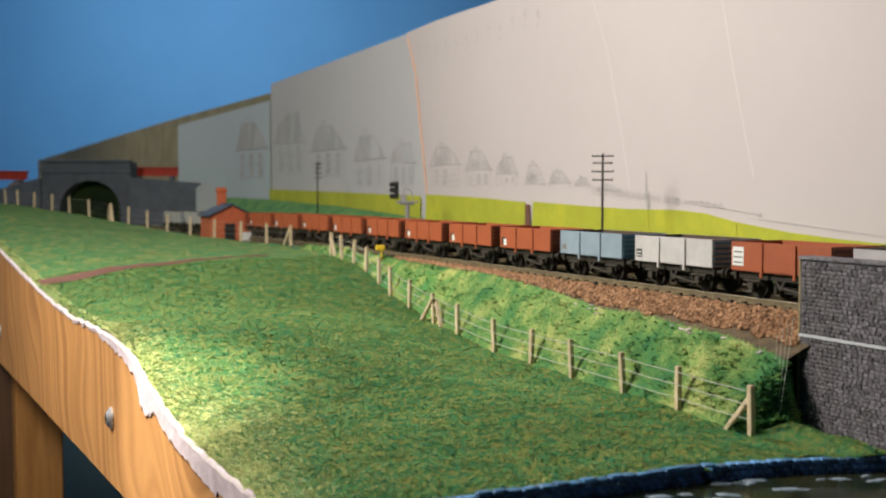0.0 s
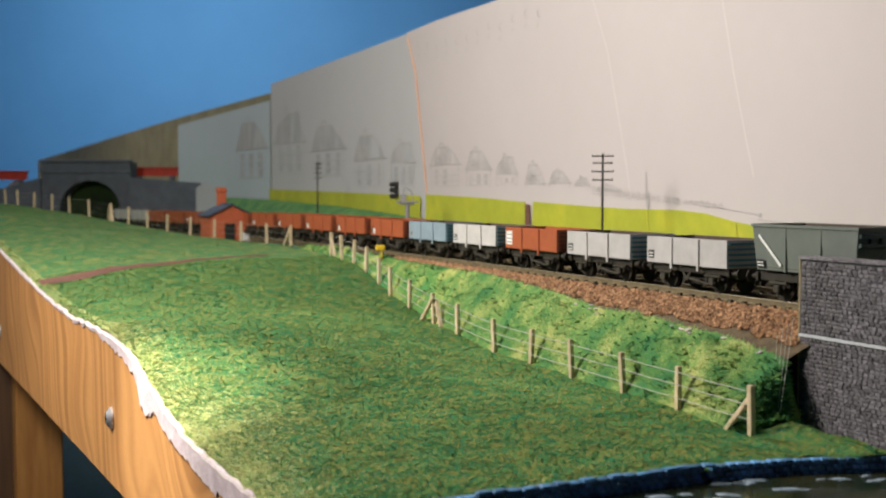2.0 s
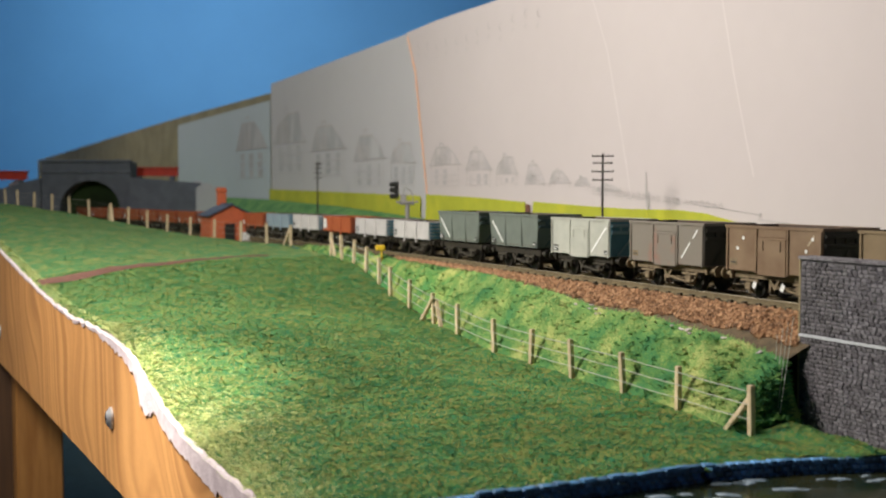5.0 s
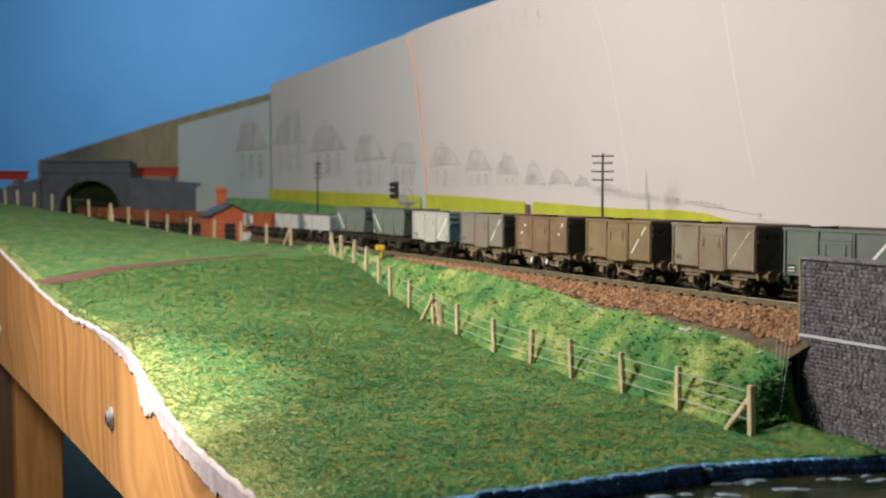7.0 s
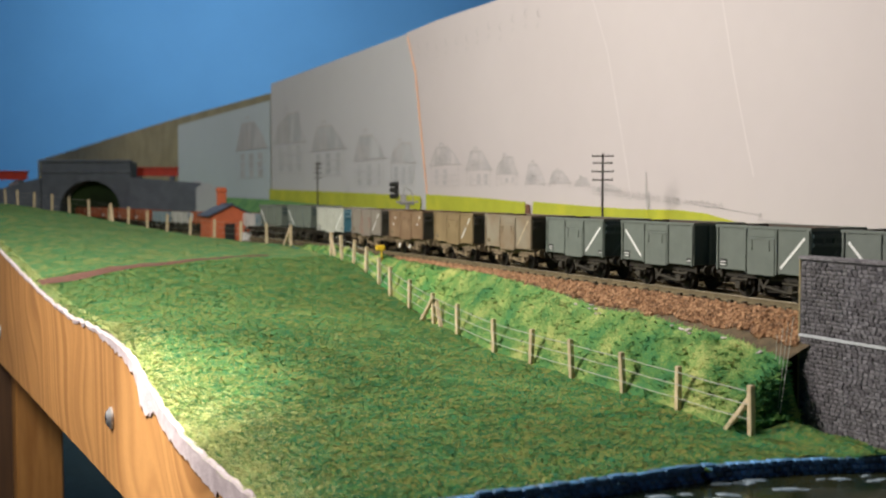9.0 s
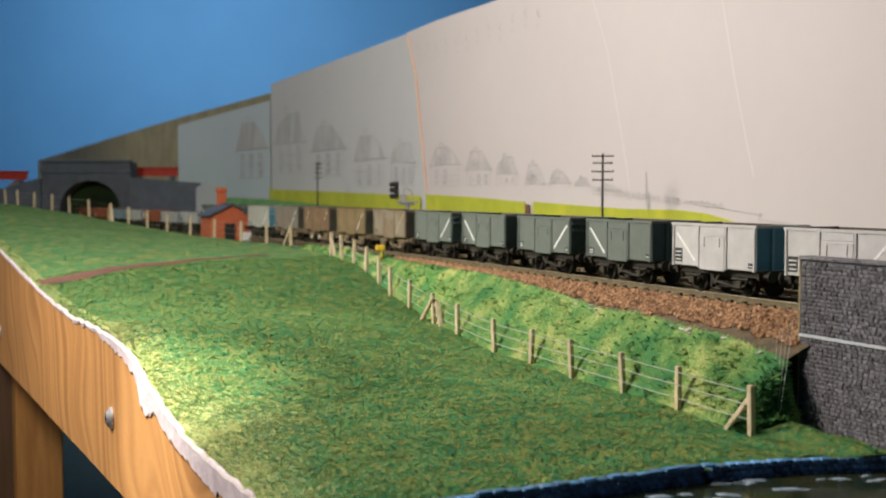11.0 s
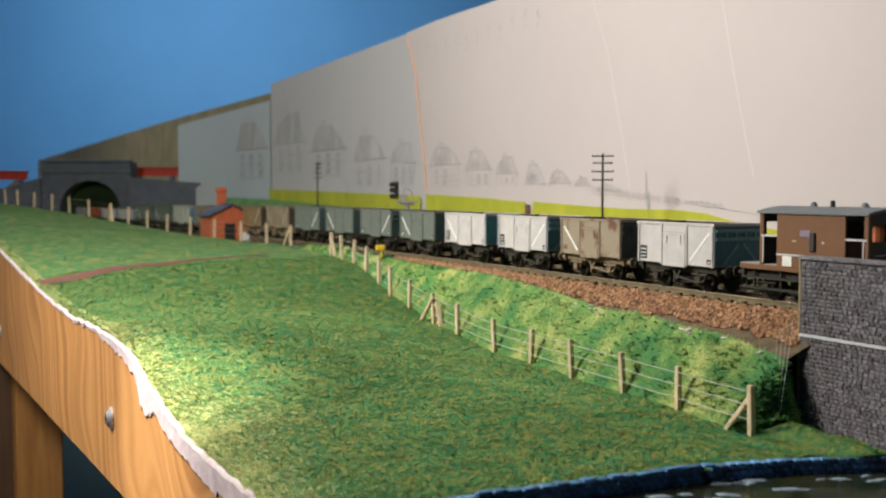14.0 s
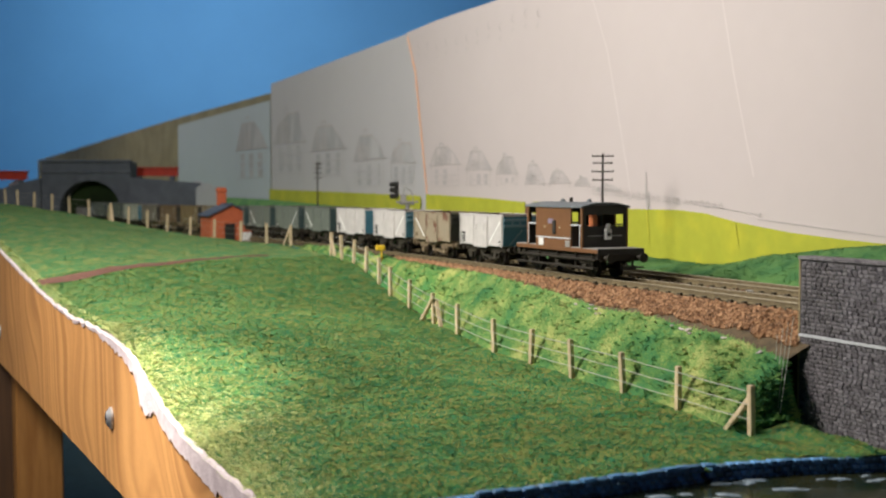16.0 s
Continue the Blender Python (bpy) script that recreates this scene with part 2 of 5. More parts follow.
def part(name, bm, material, parent=None, label="", m=None):
    """One mesh object from a bmesh in millimetres, under a thing or part."""
    me = bpy.data.meshes.new(name)
    bm.transform(Matrix.Scale(MM, 4))
    bm.to_mesh(me)
    bm.free()
    me.materials.append(material)
    return link(name, me, parent, label, m)


def link(name, me, parent=None, label="", m=None):
    ob = new(name, me)
    if parent is not None:
        ob.parent = parent
    if m is not None:
        ob.matrix_basis = m
    if label:
        ob["label"] = label
    return ob


def arrays(name, verts, faces, material, m=None):
    me = bpy.data.meshes.new(name)
    me.from_pydata(verts, [], faces)
    me.update()
    me.materials.append(material)
    return link(name, me, None, "", m)


def box(bm, x0, x1, y0, y1, z0, z1, bevel=0.0, top=None):
    """A block; top=(dx, dy) moves the top face's edges outwards."""
    dx, dy = top or (0, 0)
    vs = [bm.verts.new(c) for c in ((x0, y0, z0), (x1, y0, z0), (x1, y1, z0), (x0, y1, z0),
          (x0 - dx, y0 - dy, z1), (x1 + dx, y0 - dy, z1), (x1 + dx, y1 + dy, z1), (x0 - dx, y1 + dy, z1))]
    fs = [bm.faces.new([vs[i] for i in q]) for q in ((3, 2, 1, 0), (4, 5, 6, 7), (0, 1, 5, 4), (1, 2, 6, 5), (2, 3, 7, 6), (3, 0, 4, 7))]
    if bevel:
        bmesh.ops.bevel(bm, geom=list({e for f in fs for e in f.edges}), offset=bevel, segments=1, affect="EDGES")
    return bm


def boxes(*rows, bevel=0.0):
    bm = bmesh.new()
    for r in rows:
        box(bm, *r, bevel=bevel)
    return bm


def rod(bm, a, b, r, n=8, r2=None):
    """A round bar from a to b."""
    a, b = Vector(a), Vector(b)
    q = (b - a).to_track_quat("Z", "Y")
    r2 = r if r2 is None else r2
    lo = [bm.verts.new(a + q @ Vector((r * math.cos(t), r * math.sin(t), 0))) for t in (2 * math.pi * i / n for i in range(n))]
    hi = [bm.verts.new(b + q @ Vector((r2 * math.cos(t), r2 * math.sin(t), 0))) for t in (2 * math.pi * i / n for i in range(n))]
    for i in range(n):
        bm.faces.new((lo[i], lo[(i + 1) % n], hi[(i + 1) % n], hi[i]))
    bm.faces.new(lo[::-1])
    bm.faces.new(hi)
    return bm


def prism(bm, pts, y0, y1):
    """A flat outline in x and z, given thickness along y."""
    a = [bm.verts.new((x, y0, z)) for x, z in pts]
    b = [bm.verts.new((x, y1, z)) for x, z in pts]
    n = len(pts)
    bm.faces.new(a)
    bm.faces.new(b[::-1])
    for i in range(n):
        bm.faces.new((a[i], b[i], b[(i + 1) % n], a[(i + 1) % n]))
    bmesh.ops.recalc_face_normals(bm, faces=bm.faces[:])
    return bm


def sheet(name, rows, material, label="", category="", kind="structure"):
    """A surface through a grid of places in metres."""
    w = len(rows[0])
    faces = [(i * w + j, i * w + j + 1, (i + 1) * w + j + 1, (i + 1) * w + j) for i in range(len(rows) - 1) for j in range(w - 1)]
    ob = arrays(name, [tuple(p) for r in rows for p in r], faces, material)
    for f in ob.data.polygons:
        f.use_smooth = True
    return tagged(ob, label, category, "", kind)


# ---------------------------------------------------------------- room
def room():
    x0, x1, y0, y1, z0, z1 = -3200, 1500, -1300, 6200, -1000, 1500
    t = 60
    for name, r in (("wall_north", (x0 - t, x1 + t, y1, y1 + t, z0, z1)), ("wall_south", (x0 - t, x1 + t, y0 - t, y0, z0, z1)),
                    ("wall_west", (x0 - t, x0, y0, y1, z0, z1)), ("wall_east", (x1, x1 + t, y0, y1, z0, z1))):
        tagged(part(name, boxes(r), BLUE), "plain matt blue painted wall of the room", "wall", "", "structure")
    tagged(part("floor", boxes((x0 - t, x1 + t, y0 - t, y1 + t, z0 - t, z0)), CARPET), "dark floor below the layout", "floor", "", "structure")
    tagged(part("ceiling", boxes((x0 - t, x1 + t, y0 - t, y1 + t, z1, z1 + t)), CEILWHITE), "plain white ceiling of the room", "ceiling", "", "structure")


# ---------------------------------------------------------------- ground of the layout
FENCE_V = ((-60, -66), (470, -48), (530, -45), (665, -39), (753, -65), (889, -113), (996, -158), (1203, -260), (1500, -300))
FENCE_Z = ((-60, -48), (60, -47), (200, -46.5), (300, -38), (380, -26), (440, -12), (500, -6), (665, -3.5), (800, 0), (890, 3), (960, 11), (1040, 20), (1200, 32), (1500, 36))
EDGE_Z = ((-60, -62), (5, -60), (47, -58.5), (81, -57.5), (109, -53), (145, -45), (173, -38), (204, -30), (278, -29), (359, -30), (424, -28), (527, -21.3), (622, -13.5), (736, -4), (1000, 22), (1300, 34))
BALLAST_V = ((-32, -36), (-10, -38), (7, -40), (78, -40), (120, -38), (155, -36), (270, -24), (400, -22))
BALLAST_Z = ((-32, -22.5), (-10, -18.3), (7, -15.2), (45, -13.4), (78, -11.7), (120, -12.4), (155, -9), (270, -5), (400, -4.2))


def edge_v(u):
    return -263 - 0.049 * u


def fence_v(u):
    return smooth(u, FENCE_V)


def fence_z(u):
    return smooth(u, FENCE_Z)


def wob(u, v, size, amount):
    return amount * noise.noise(Vector((u / size, v / size, 3.1)))


def shore(v):
    """Where the field ends at the river."""
    return lerp(v, ((-116, -74), (-82, -79), (-40, -93)))


def field(u, w):
    """w: 0 at the board, 1 at the fence."""
    v0, v1 = edge_v(u), fence_v(u)
    z0, z1 = smooth(u, EDGE_Z), fence_z(u)
    v = v0 + (v1 - v0) * w
    u = max(u, shore(v))
    swell = 6.0 * math.sin(math.pi * min(1, w * 1.15)) * (1 if u < 300 else 0.5) + lerp(u, ((250, 9), (420, 2.5))) * (1 - math.exp(-w * 16)) * math.exp(-w * 2.5)
    swell *= lerp(u, ((-75, 0.3), (60, 1)))
    return S(u, v, z0 + (z1 - z0) * w + swell * min(1, (1 - w) * 4) + wob(u, v, 70, 2.2) + wob(u, v, 22, 0.8))


def bank(u, w):
    """w: 0 at the fence, 1 at the ballast."""
    if u < -32:
        u = max(u, shore(fence_v(u) + (-31 - fence_v(u)) * w))
    a = S(u, fence_v(u), fence_z(u))
    e = P(u, lerp(u, BALLAST_V), lerp(u, BALLAST_Z) + bed_z(u))
    if u < -26:
        k = min(1, (-26 - u) / 6)
        e = e.lerp(S(u, -31, -51), k * k * (3 - 2 * k))
    p = a.lerp(e, w)
    if u < 620:
        lump = wob(u, w * 60, 34, 8.0) + wob(u, w * 50, 14, 4.0)
        p.z += (math.sin(math.pi * w) * 3.5 + lump * math.sin(math.pi * w) ** 0.6 * lerp(u, ((-34, 0.4), (-20, 1)))) * MM
    return p


def seam_u(w):
    """Length at which the bare seam crosses the field."""
    return 531 + 46 * w - 24 * math.exp(-((w - 0.13) / 0.13) ** 2)


def blades(name, surface, u0, u1, count, length, width, lean, material, label, seed, steep=False, bias=1.0):
    """Loose fibres scattered over a surface, each one a thin strip lying on it or rising a little."""
    rnd = random.Random(seed)
    verts, faces = [], []
    up = Vector((0, 0, 1))
    for i in range(count):
        u = u0 + (u1 - u0) * rnd.random() ** bias
        w = rnd.random()
        if surface is field and abs(u - seam_u(w)) < 13 - 9 * w:
            continue
        p = surface(u, w)
        if steep:
            e = surface(u, min(1.0, w + 0.02)) - surface(u, max(0.0, w - 0.02))
            up = e.cross(surface(u - 0.5, w) - surface(u + 0.5, w)).normalized()
            if up.z < 0:
                up = -up
        a = rnd.random() * 2 * math.pi
        ln = length * rnd.uniform(0.5, 1.4) * MM
        k = rnd.uniform(0.05, 0.8) * lean
        flat = Vector((math.cos(a), math.sin(a), 0))
        flat = (flat - up * flat.dot(up)).normalized()
        across = up.cross(flat)
        d = (flat * (1 - k * 0.5) + up * k) * ln
        side = (across + up * rnd.uniform(-0.3, 0.3)) * (width * MM)
        q = p + up * (0.12 * MM)
        n = len(verts)
        verts += [q - side * 0.5, q + side * 0.5, q + d + side * 0.2, q + d - side * 0.2]
        faces.append((n, n + 1, n + 2, n + 3))
    ob = arrays(name, verts, faces, material)
    return tagged(ob, label, "grass", "", "stuff")


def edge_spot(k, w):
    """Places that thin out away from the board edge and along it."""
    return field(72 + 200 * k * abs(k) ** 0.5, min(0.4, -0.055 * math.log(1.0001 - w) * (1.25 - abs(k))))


VERGE_TOP = ((81, 20.3), (110, 17.3), (159, 11.5), (185, 7.2), (207, 2.2), (231, -1.6), (311, 0.8), (500, 8), (780, 22), (1006, 30), (1321, 36), (2000, 40))


def verge_row(u):
    h = smooth(u, VERGE_TOP)
    return [P(u, 82, -6), P(u, 88, -3.5 + wob(u, 78, 30, 2)), S(u, 97, -1 + h * 0.25 + wob(u, 92, 30, 3)) if u < 300 else P(u, 97, h * 0.3 + wob(u, 92, 30, 3)),
            S(u, 110, h * 0.6 + wob(u, 108, 30, 3)), S(u, 122, h * 0.9 + wob(u, 122, 30, 2)), S(u, 132.4, h + wob(u, 0, 14, 1.0))]


def verge(u, w):
    row = verge_row(u)
    k = min(4, int(w * 5))
    return row[k].lerp(row[k + 1], w * 5 - k)


def tufts():
    """Springy clumps of scatter on the bank, each a spray of short leaves from one root."""
    rnd = random.Random(41)
    verts, faces = [], []
    for i in range(800):
        u = -26 + 420 * rnd.random() ** 1.3
        w = rnd.uniform(0.04, 0.97)
        root = bank(u, w)
        size = rnd.uniform(1.4, 3.4) * lerp(u, ((0, 1.0), (400, 0.7)))
        for k in range(18):
            a, rise = rnd.random() * 2 * math.pi, rnd.uniform(0.1, 0.7)
            way = Vector((math.cos(a), math.sin(a), rise)).normalized() * (size * rnd.uniform(0.6, 1.1) * MM)
            side = Vector((-math.sin(a), math.cos(a), rnd.uniform(-0.5, 0.5))) * (rnd.uniform(0.15, 0.35) * MM)
            n = len(verts)
            verts += [root - side * 0.5, root + side * 0.5, root + way * 0.6 + side, root + way, root + way * 0.6 - side]
            faces.append((n, n + 1, n + 2, n + 3, n + 4))
    tagged(arrays("bank_tufts", verts, faces, BANK), "springy yellow-green scatter clumps on the railway bank", "grass", "", "stuff")


def ground():
    us = [-100 + 8 * i for i in range(195)]
    sheet("ground", [[field(u, j / 30) for j in range(31)] for u in us], TURF, "green and brown scatter turf of the sloping field", "ground")
    sheet("wall_foot_ground", [[bank(-100 + 2 * i, j / 20) for j in range(21)] for i in range(36)], TURF, "green turf at the foot of the stone wall", "ground")
    sheet("embankment_ground", [[bank(u, j / 24) for j in range(25)] for u in [-32 + 3 * i for i in range(140)] + [388 + 6 * i for i in range(180)]], BANKTURF, "green scatter bank between fence and track", "ground")
    # bed under the two tracks
    rows = []
    for i in range(234):
        u = -1772 + 18 * i
        first = (lerp(u, BALLAST_V), lerp(u, BALLAST_Z)) if u > -34 else (-22, -4.2)
        rows.append([P(u, v, z + bed_z(u)) for v, z in (first, (-21, -3.9), (0, -3.6), (45, -3.6), (66, -3.9), (80, -5), (100, -4), (136, -4))])
    sheet("trackbed", rows, BEDMAT, "brown ballasted bed under the two tracks", "track bed")
    rows = [verge_row(-160 + 11 * i) for i in range(200)]
    sheet("far_verge", rows, FARGRASS, "dark green scatter verge beside the backdrop", "verge")
    bm = bmesh.new()
    lo, hi = [], []
    for u, v in ((-1770, -23), (-27, -23), (-27, -24), (-10, -24), (-10, 150), (-1770, 150)):
        lo.append(bm.verts.new(S(u, v, -66) / MM))
        hi.append(bm.verts.new(S(u, v, -10.5) / MM))
    bm.faces.new(lo[::-1])
    bm.faces.new(hi)
    for i in range(6):
        bm.faces.new((lo[i], lo[(i + 1) % 6], hi[(i + 1) % 6], hi[i]))
    tagged(part("embankment_core", bm, EARTH), "dark earth core under the tracks", "embankment", "", "structure")
    blades("field_grass", field, -78, 540, 220000, 2.3, 0.5, 0.45, GRASS, "short mixed green and straw coloured fibre grass", 11, False, 1.35)
    blades("far_field_grass", field, 260, 1300, 46000, 3.0, 0.5, 0.3, GRASS, "short fibre grass on the far part of the field", 12, False, 0.85)
    blades("bank_grass", bank, -32, 300, 60000, 2.4, 0.55, 0.3, BANK, "bright green and yellow tufts on the railway bank", 13, True)
    blades("wall_foot_grass", bank, -98, -36, 12000, 3.2, 0.5, 0.3, GRASS, "short green grass at the foot of the stone wall", 15, True)
    blades("bank_end_grass", lambda u, w: bank(u, 0.78 * w), -37, -26, 4600, 4.2, 0.8, 0.9, SHRUB, "dark green tufts where the bank meets the wall", 19, True)
    blades("far_bank_grass", bank, 290, 700, 9000, 2.2, 0.8, 0.45, BANK, "bright green tufts on the far bank", 14, True)
    # these pale straw fibres also carry the lamp pool's glow along the edge
    blades("edge_grass", edge_spot, -1, 1, 24000, 2.4, 0.4, 0.35, STRAWGLOW, "pale straw fibres along the board edge, paled further as lamp glow", 16)
    blades("far_edge_grass", lambda k, w: field(270 + 520 * k, 0.035 * w), 0, 1, 4000, 2.6, 0.5, 0.5, STRAWGLOW, "cream coloured fibres along the far board edge", 20)
    blades("straw_flecks", field, -76, 520, 1700, 2.6, 0.4, 0.5, FLECK, "scattered pale straw fibres lying in the grass", 18, False, 1.2)
    blades("verge_grass", verge, 60, 420, 9000, 2.4, 0.7, 0.3, FARGRASS, "green tufts on the verge by the backdrop", 17)
    tufts()
    # crumbs of plaster along the top of the bank
    rnd = random.Random(31)
    for i in range(16):
        u = rnd.choice((rnd.uniform(-14, 12), rnd.uniform(30, 60), rnd.uniform(90, 150)))
        bm = bmesh.new()
        bmesh.ops.create_icosphere(bm, subdivisions=1, radius=1)
        for vv in bm.verts:
            vv.co = Vector((vv.co.x * rnd.uniform(1, 2.4), vv.co.y * rnd.uniform(0.8, 1.4), vv.co.z * 0.5))
        tagged(part("plaster_crumb", bm, PLASTER, None, "", Matrix.Translation(bank(u, rnd.uniform(0.93, 1.0)) + Vector((0, 0, 0.0007))) @ Matrix.Rotation(rnd.random() * 6, 4, "Z")), "small white plaster crumb on the bank", "crumb", "plaster crumbs")


def ballast():
    rnd = random.Random(5)
    verts, faces = [], []
    for i in range(13000):
        u = -26 + 470 * rnd.random() ** 1.5
        v0, z0 = lerp(u, BALLAST_V), lerp(u, BALLAST_Z)
        k0 = lerp(u, ((-26, 0.34), (30, 0.24), (110, 0.1))) + wob(u, 0, 16, 0.22) + wob(u, 9, 5, 0.12)
        w = k0 + (1 - k0) * rnd.random()
        v, z = v0 + (-19 - v0) * w, z0 + (-3.3 - z0) * w + 0.5
        p = P(u, v, z)
        s = rnd.choice((0.6, 0.8, 1.1, 1.4, 1.8)) * MM
        k = len(verts)
        r = Euler((rnd.random() * 6, rnd.random() * 6, rnd.random() * 6)).to_matrix()
        pts = [Vector((x * rnd.uniform(0.7, 1.2), y * rnd.uniform(0.7, 1.2), zz * rnd.uniform(0.6, 1.1))) * s for x, y, zz in ((1, 0, 0), (-1, 0, 0), (0, 1, 0), (0, -1, 0), (0, 0, 1), (0, 0, -1))]
        verts += [p + r @ q for q in pts]
        faces += [(k + a, k + b, k + c) for a, b, c in ((0, 2, 4), (2, 1, 4), (1, 3, 4), (3, 0, 4), (2, 0, 5), (1, 2, 5), (3, 1, 5), (0, 3, 5))]
    tagged(arrays("ballast", verts, faces, BALLAST), "loose reddish brown stone ballast shoulder", "ballast", "", "stuff")


def track(name, v, label, u1):
    t = thing(name, label, "railway track")
    t["kind"] = "structure"
    for dv in (-8.6, 8.6):
        bm = bmesh.new()
        prof = ((-1.0, -3.2), (1.0, -3.2), (1.0, -2.7), (0.35, -2.4), (0.35, -0.9), (0.7, -0.7), (0.7, 0), (-0.7, 0), (-0.7, -0.7), (-0.35, -0.9), (-0.35, -2.4), (-1.0, -2.7))
        rings = []
        n = 150
        for i in range(n + 1):
            u = -1750 + (u1 + 1750) * i / n
            rings.append([bm.verts.new(P(u, v + dv + a, z + bed_z(u)) / MM) for a, z in prof])
        for a, b in zip(rings, rings[1:]):
            for j in range(len(prof)):
                bm.faces.new((a[j], b[j], b[(j + 1) % len(prof)], a[(j + 1) % len(prof)]))
        ra = part("rail", bm, RAILSIDE, t, "brown weathered rail")
        bm = bmesh.new()
        lines = [[bm.verts.new(P(u, v + dv + a, z + bed_z(u)) / MM) for a, z in ((-0.72, -0.3), (-0.6, 0.12), (0.6, 0.12), (0.72, -0.3))] for u in [-150 + 25 * i for i in range(82)]]
        for a, b in zip(lines, lines[1:]):
            for j in range(3):
                bm.faces.new((a[j], b[j], b[j + 1], a[j + 1]))
        part("running_surface", bm, RAILTOP, ra, "worn bright rail top")
    sl = boxes((-1.6, 1.6, -16.5, 16.5, -4.6, -3.1), (-1.3, 1.3, -11, -6.4, -3.1, -2.2), (-1.3, 1.3, 6.4, 11, -3.1, -2.2))
    first = None
    for i in range(90):
        u = -100 + 10.2 * i
        c, h = centre(u)
        m = Matrix.Translation(P(u, v, bed_z(u))) @ Matrix.Rotation(h, 4, "Z")
        if first is None:
            first = part("sleeper", sl, SLEEPER, t, "", m).data
        else:
            link("sleeper", first, t, "", m)


# ---------------------------------------------------------------- fascia board
def tabletop():
    t = thing("baseboard", "plywood table top under the model railway", "table top")
    t["kind"] = "structure"
    bm = bmesh.new()
    lo, hi = [], []
    for u, v in ((-110, -240), (5000, -300), (5000, 180), (-1780, 180), (-1780, -32), (-110, -32)):
        lo.append(bm.verts.new(S(u, v, -80) / MM))
        hi.append(bm.verts.new(S(u, v, -68) / MM))
    bm.faces.new(lo)
    bm.faces.new(hi)
    for i in range(6):
        bm.faces.new((lo[i], lo[(i + 1) % 6], hi[(i + 1) % 6], hi[i]))
    bmesh.ops.recalc_face_normals(bm, faces=bm.faces[:])
    part("ply", bm, HARDBOARD, t)


def fascia():
    t = thing("baseboard_fascia", "varnished pine board along the layout edge, white plaster smeared on top", "board")
    t["kind"] = "structure"
    bm = bmesh.new()
    ring = []
    for i in range(96):
        u = -70 + 15 * i
        top = smooth(u, EDGE_Z) - 2.2 + wob(u, 0, 16, 1.2)
        v = edge_v(u)
        ring.append([bm.verts.new(S(u, v - 0.2 - dv, z) / MM) for dv, z in ((0, -113), (0, top), (-18, top), (-18, -113))])
    for a, b in zip(ring, ring[1:]):
        for j in range(4):
            bm.faces.new((a[j], a[(j + 1) % 4], b[(j + 1) % 4], b[j]))
    bm.faces.new(ring[0][::-1])
    bm.faces.new(ring[-1])
    part("board", bm, TIMBER, t, "grained orange-brown pine board")
    bm = bmesh.new()
    ring = []
    for i in range(275):
        u = -70 + 3 * i
        top = smooth(u, EDGE_Z) + 0.6 + wob(u, 5, 9, 1.4)
        drip = lerp(u, ((0, 9), (50, 10), (100, 10), (120, 9), (148, 11), (163, 19), (172, 17), (180, 9), (205, 7), (247, 5), (303, 2.0), (600, 1.8), (900, 1.5))) * (1 + 0.3 * noise.noise(Vector((u / 9, 0.3, 0)))) + 2.5 * noise.noise(Vector((u / 3.5, 2.3, 0)))
        v = edge_v(u)
        ring.append([bm.verts.new(S(u, v + dv, z) / MM) for dv, z in ((-0.9, top - 1.0 - max(1.5, drip)), (-1.5, top - 1.2), (-0.8, top - 0.1), (0.4, top + 0.1), (1.6, top - 1.4))])
    for a, b in zip(ring, ring[1:]):
        for j in range(4):
            bm.faces.new((a[j], a[j + 1], b[j + 1], b[j]))
    part("plaster", bm, PLASTER, t, "rough white plaster edge")
    m = Matrix.Translation(S(244, edge_v(244) - 0.3, -75)) @ Matrix.Rotation(math.radians(ANGLE), 4, "Z")
    bm = bmesh.new()
    rod(bm, (0, 0, 0), (0, 1.2, 0), 6.2, 20)
    rod(bm, (0, 1.2, 0), (0, 3.2, 0), 5.6, 20, 3.2)
    s = thing("screw", "shiny domed steel screw in the pine board", "screw", "", m)
    part("head", bm, STEEL, s)
    part("slot", boxes((-3, 3, 3.1, 3.5, -0.5, 0.5), (-0.5, 0.5, 3.12, 3.52, -3, 3)), DARK, s, "dark cross slot")
    m = Matrix.Translation(S(742, edge_v(742) - 0.3, -82)) @ Matrix.Rotation(math.radians(ANGLE), 4, "Z")
    s2 = copy_thing(s, m)
    # leg under the board
    lg = thing("trestle_leg", "varnished square wooden leg under the layout", "table leg", "", Matrix.Translation(S(777, -263, 0)) @ Matrix.Rotation(math.radians(ANGLE), 4, "Z"))
    part("post", boxes((0, 44, -22, 22, -1000, -80.2), bevel=1.5), LEGWOOD, lg)
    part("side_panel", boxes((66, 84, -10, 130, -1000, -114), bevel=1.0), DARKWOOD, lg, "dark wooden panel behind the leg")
    part("batten", boxes((44.5, 64, -20, 20, -1000, -80.2), bevel=1.5), LEGWOOD, lg)


def joint_line():
    """The brown seam where two boards of the layout meet."""
    rows = []
    for i in range(60):
        w = 0.012 + 0.8 * i / 59
        u, hw = seam_u(w), lerp(w, ((0, 15), (0.35, 12), (0.8, 5))) + wob(w * 300, 4, 20, 1.6)
        a, b = field(u - hw, w), field(u + hw, w)
        a.z += 0.5 * MM
        b.z += 0.5 * MM
        rows.append([a, (a + b) / 2 + Vector((0, 0, 0.0007)), b])
    sheet("board_seam", rows, EARTHLINE, "narrow bare brown seam across the field", "seam")


# ---------------------------------------------------------------- fence
def fence_post(m, h=20.0, top=True):
    f = thing("fence_post", "short square tan wooden fence post set in grass", "fence post", "fence posts", m)
    bm = box(bmesh.new(), -1.35, 1.35, -1.2, 1.2, -4, h, 0.25)
    part("post", bm, POST, f)
    return f


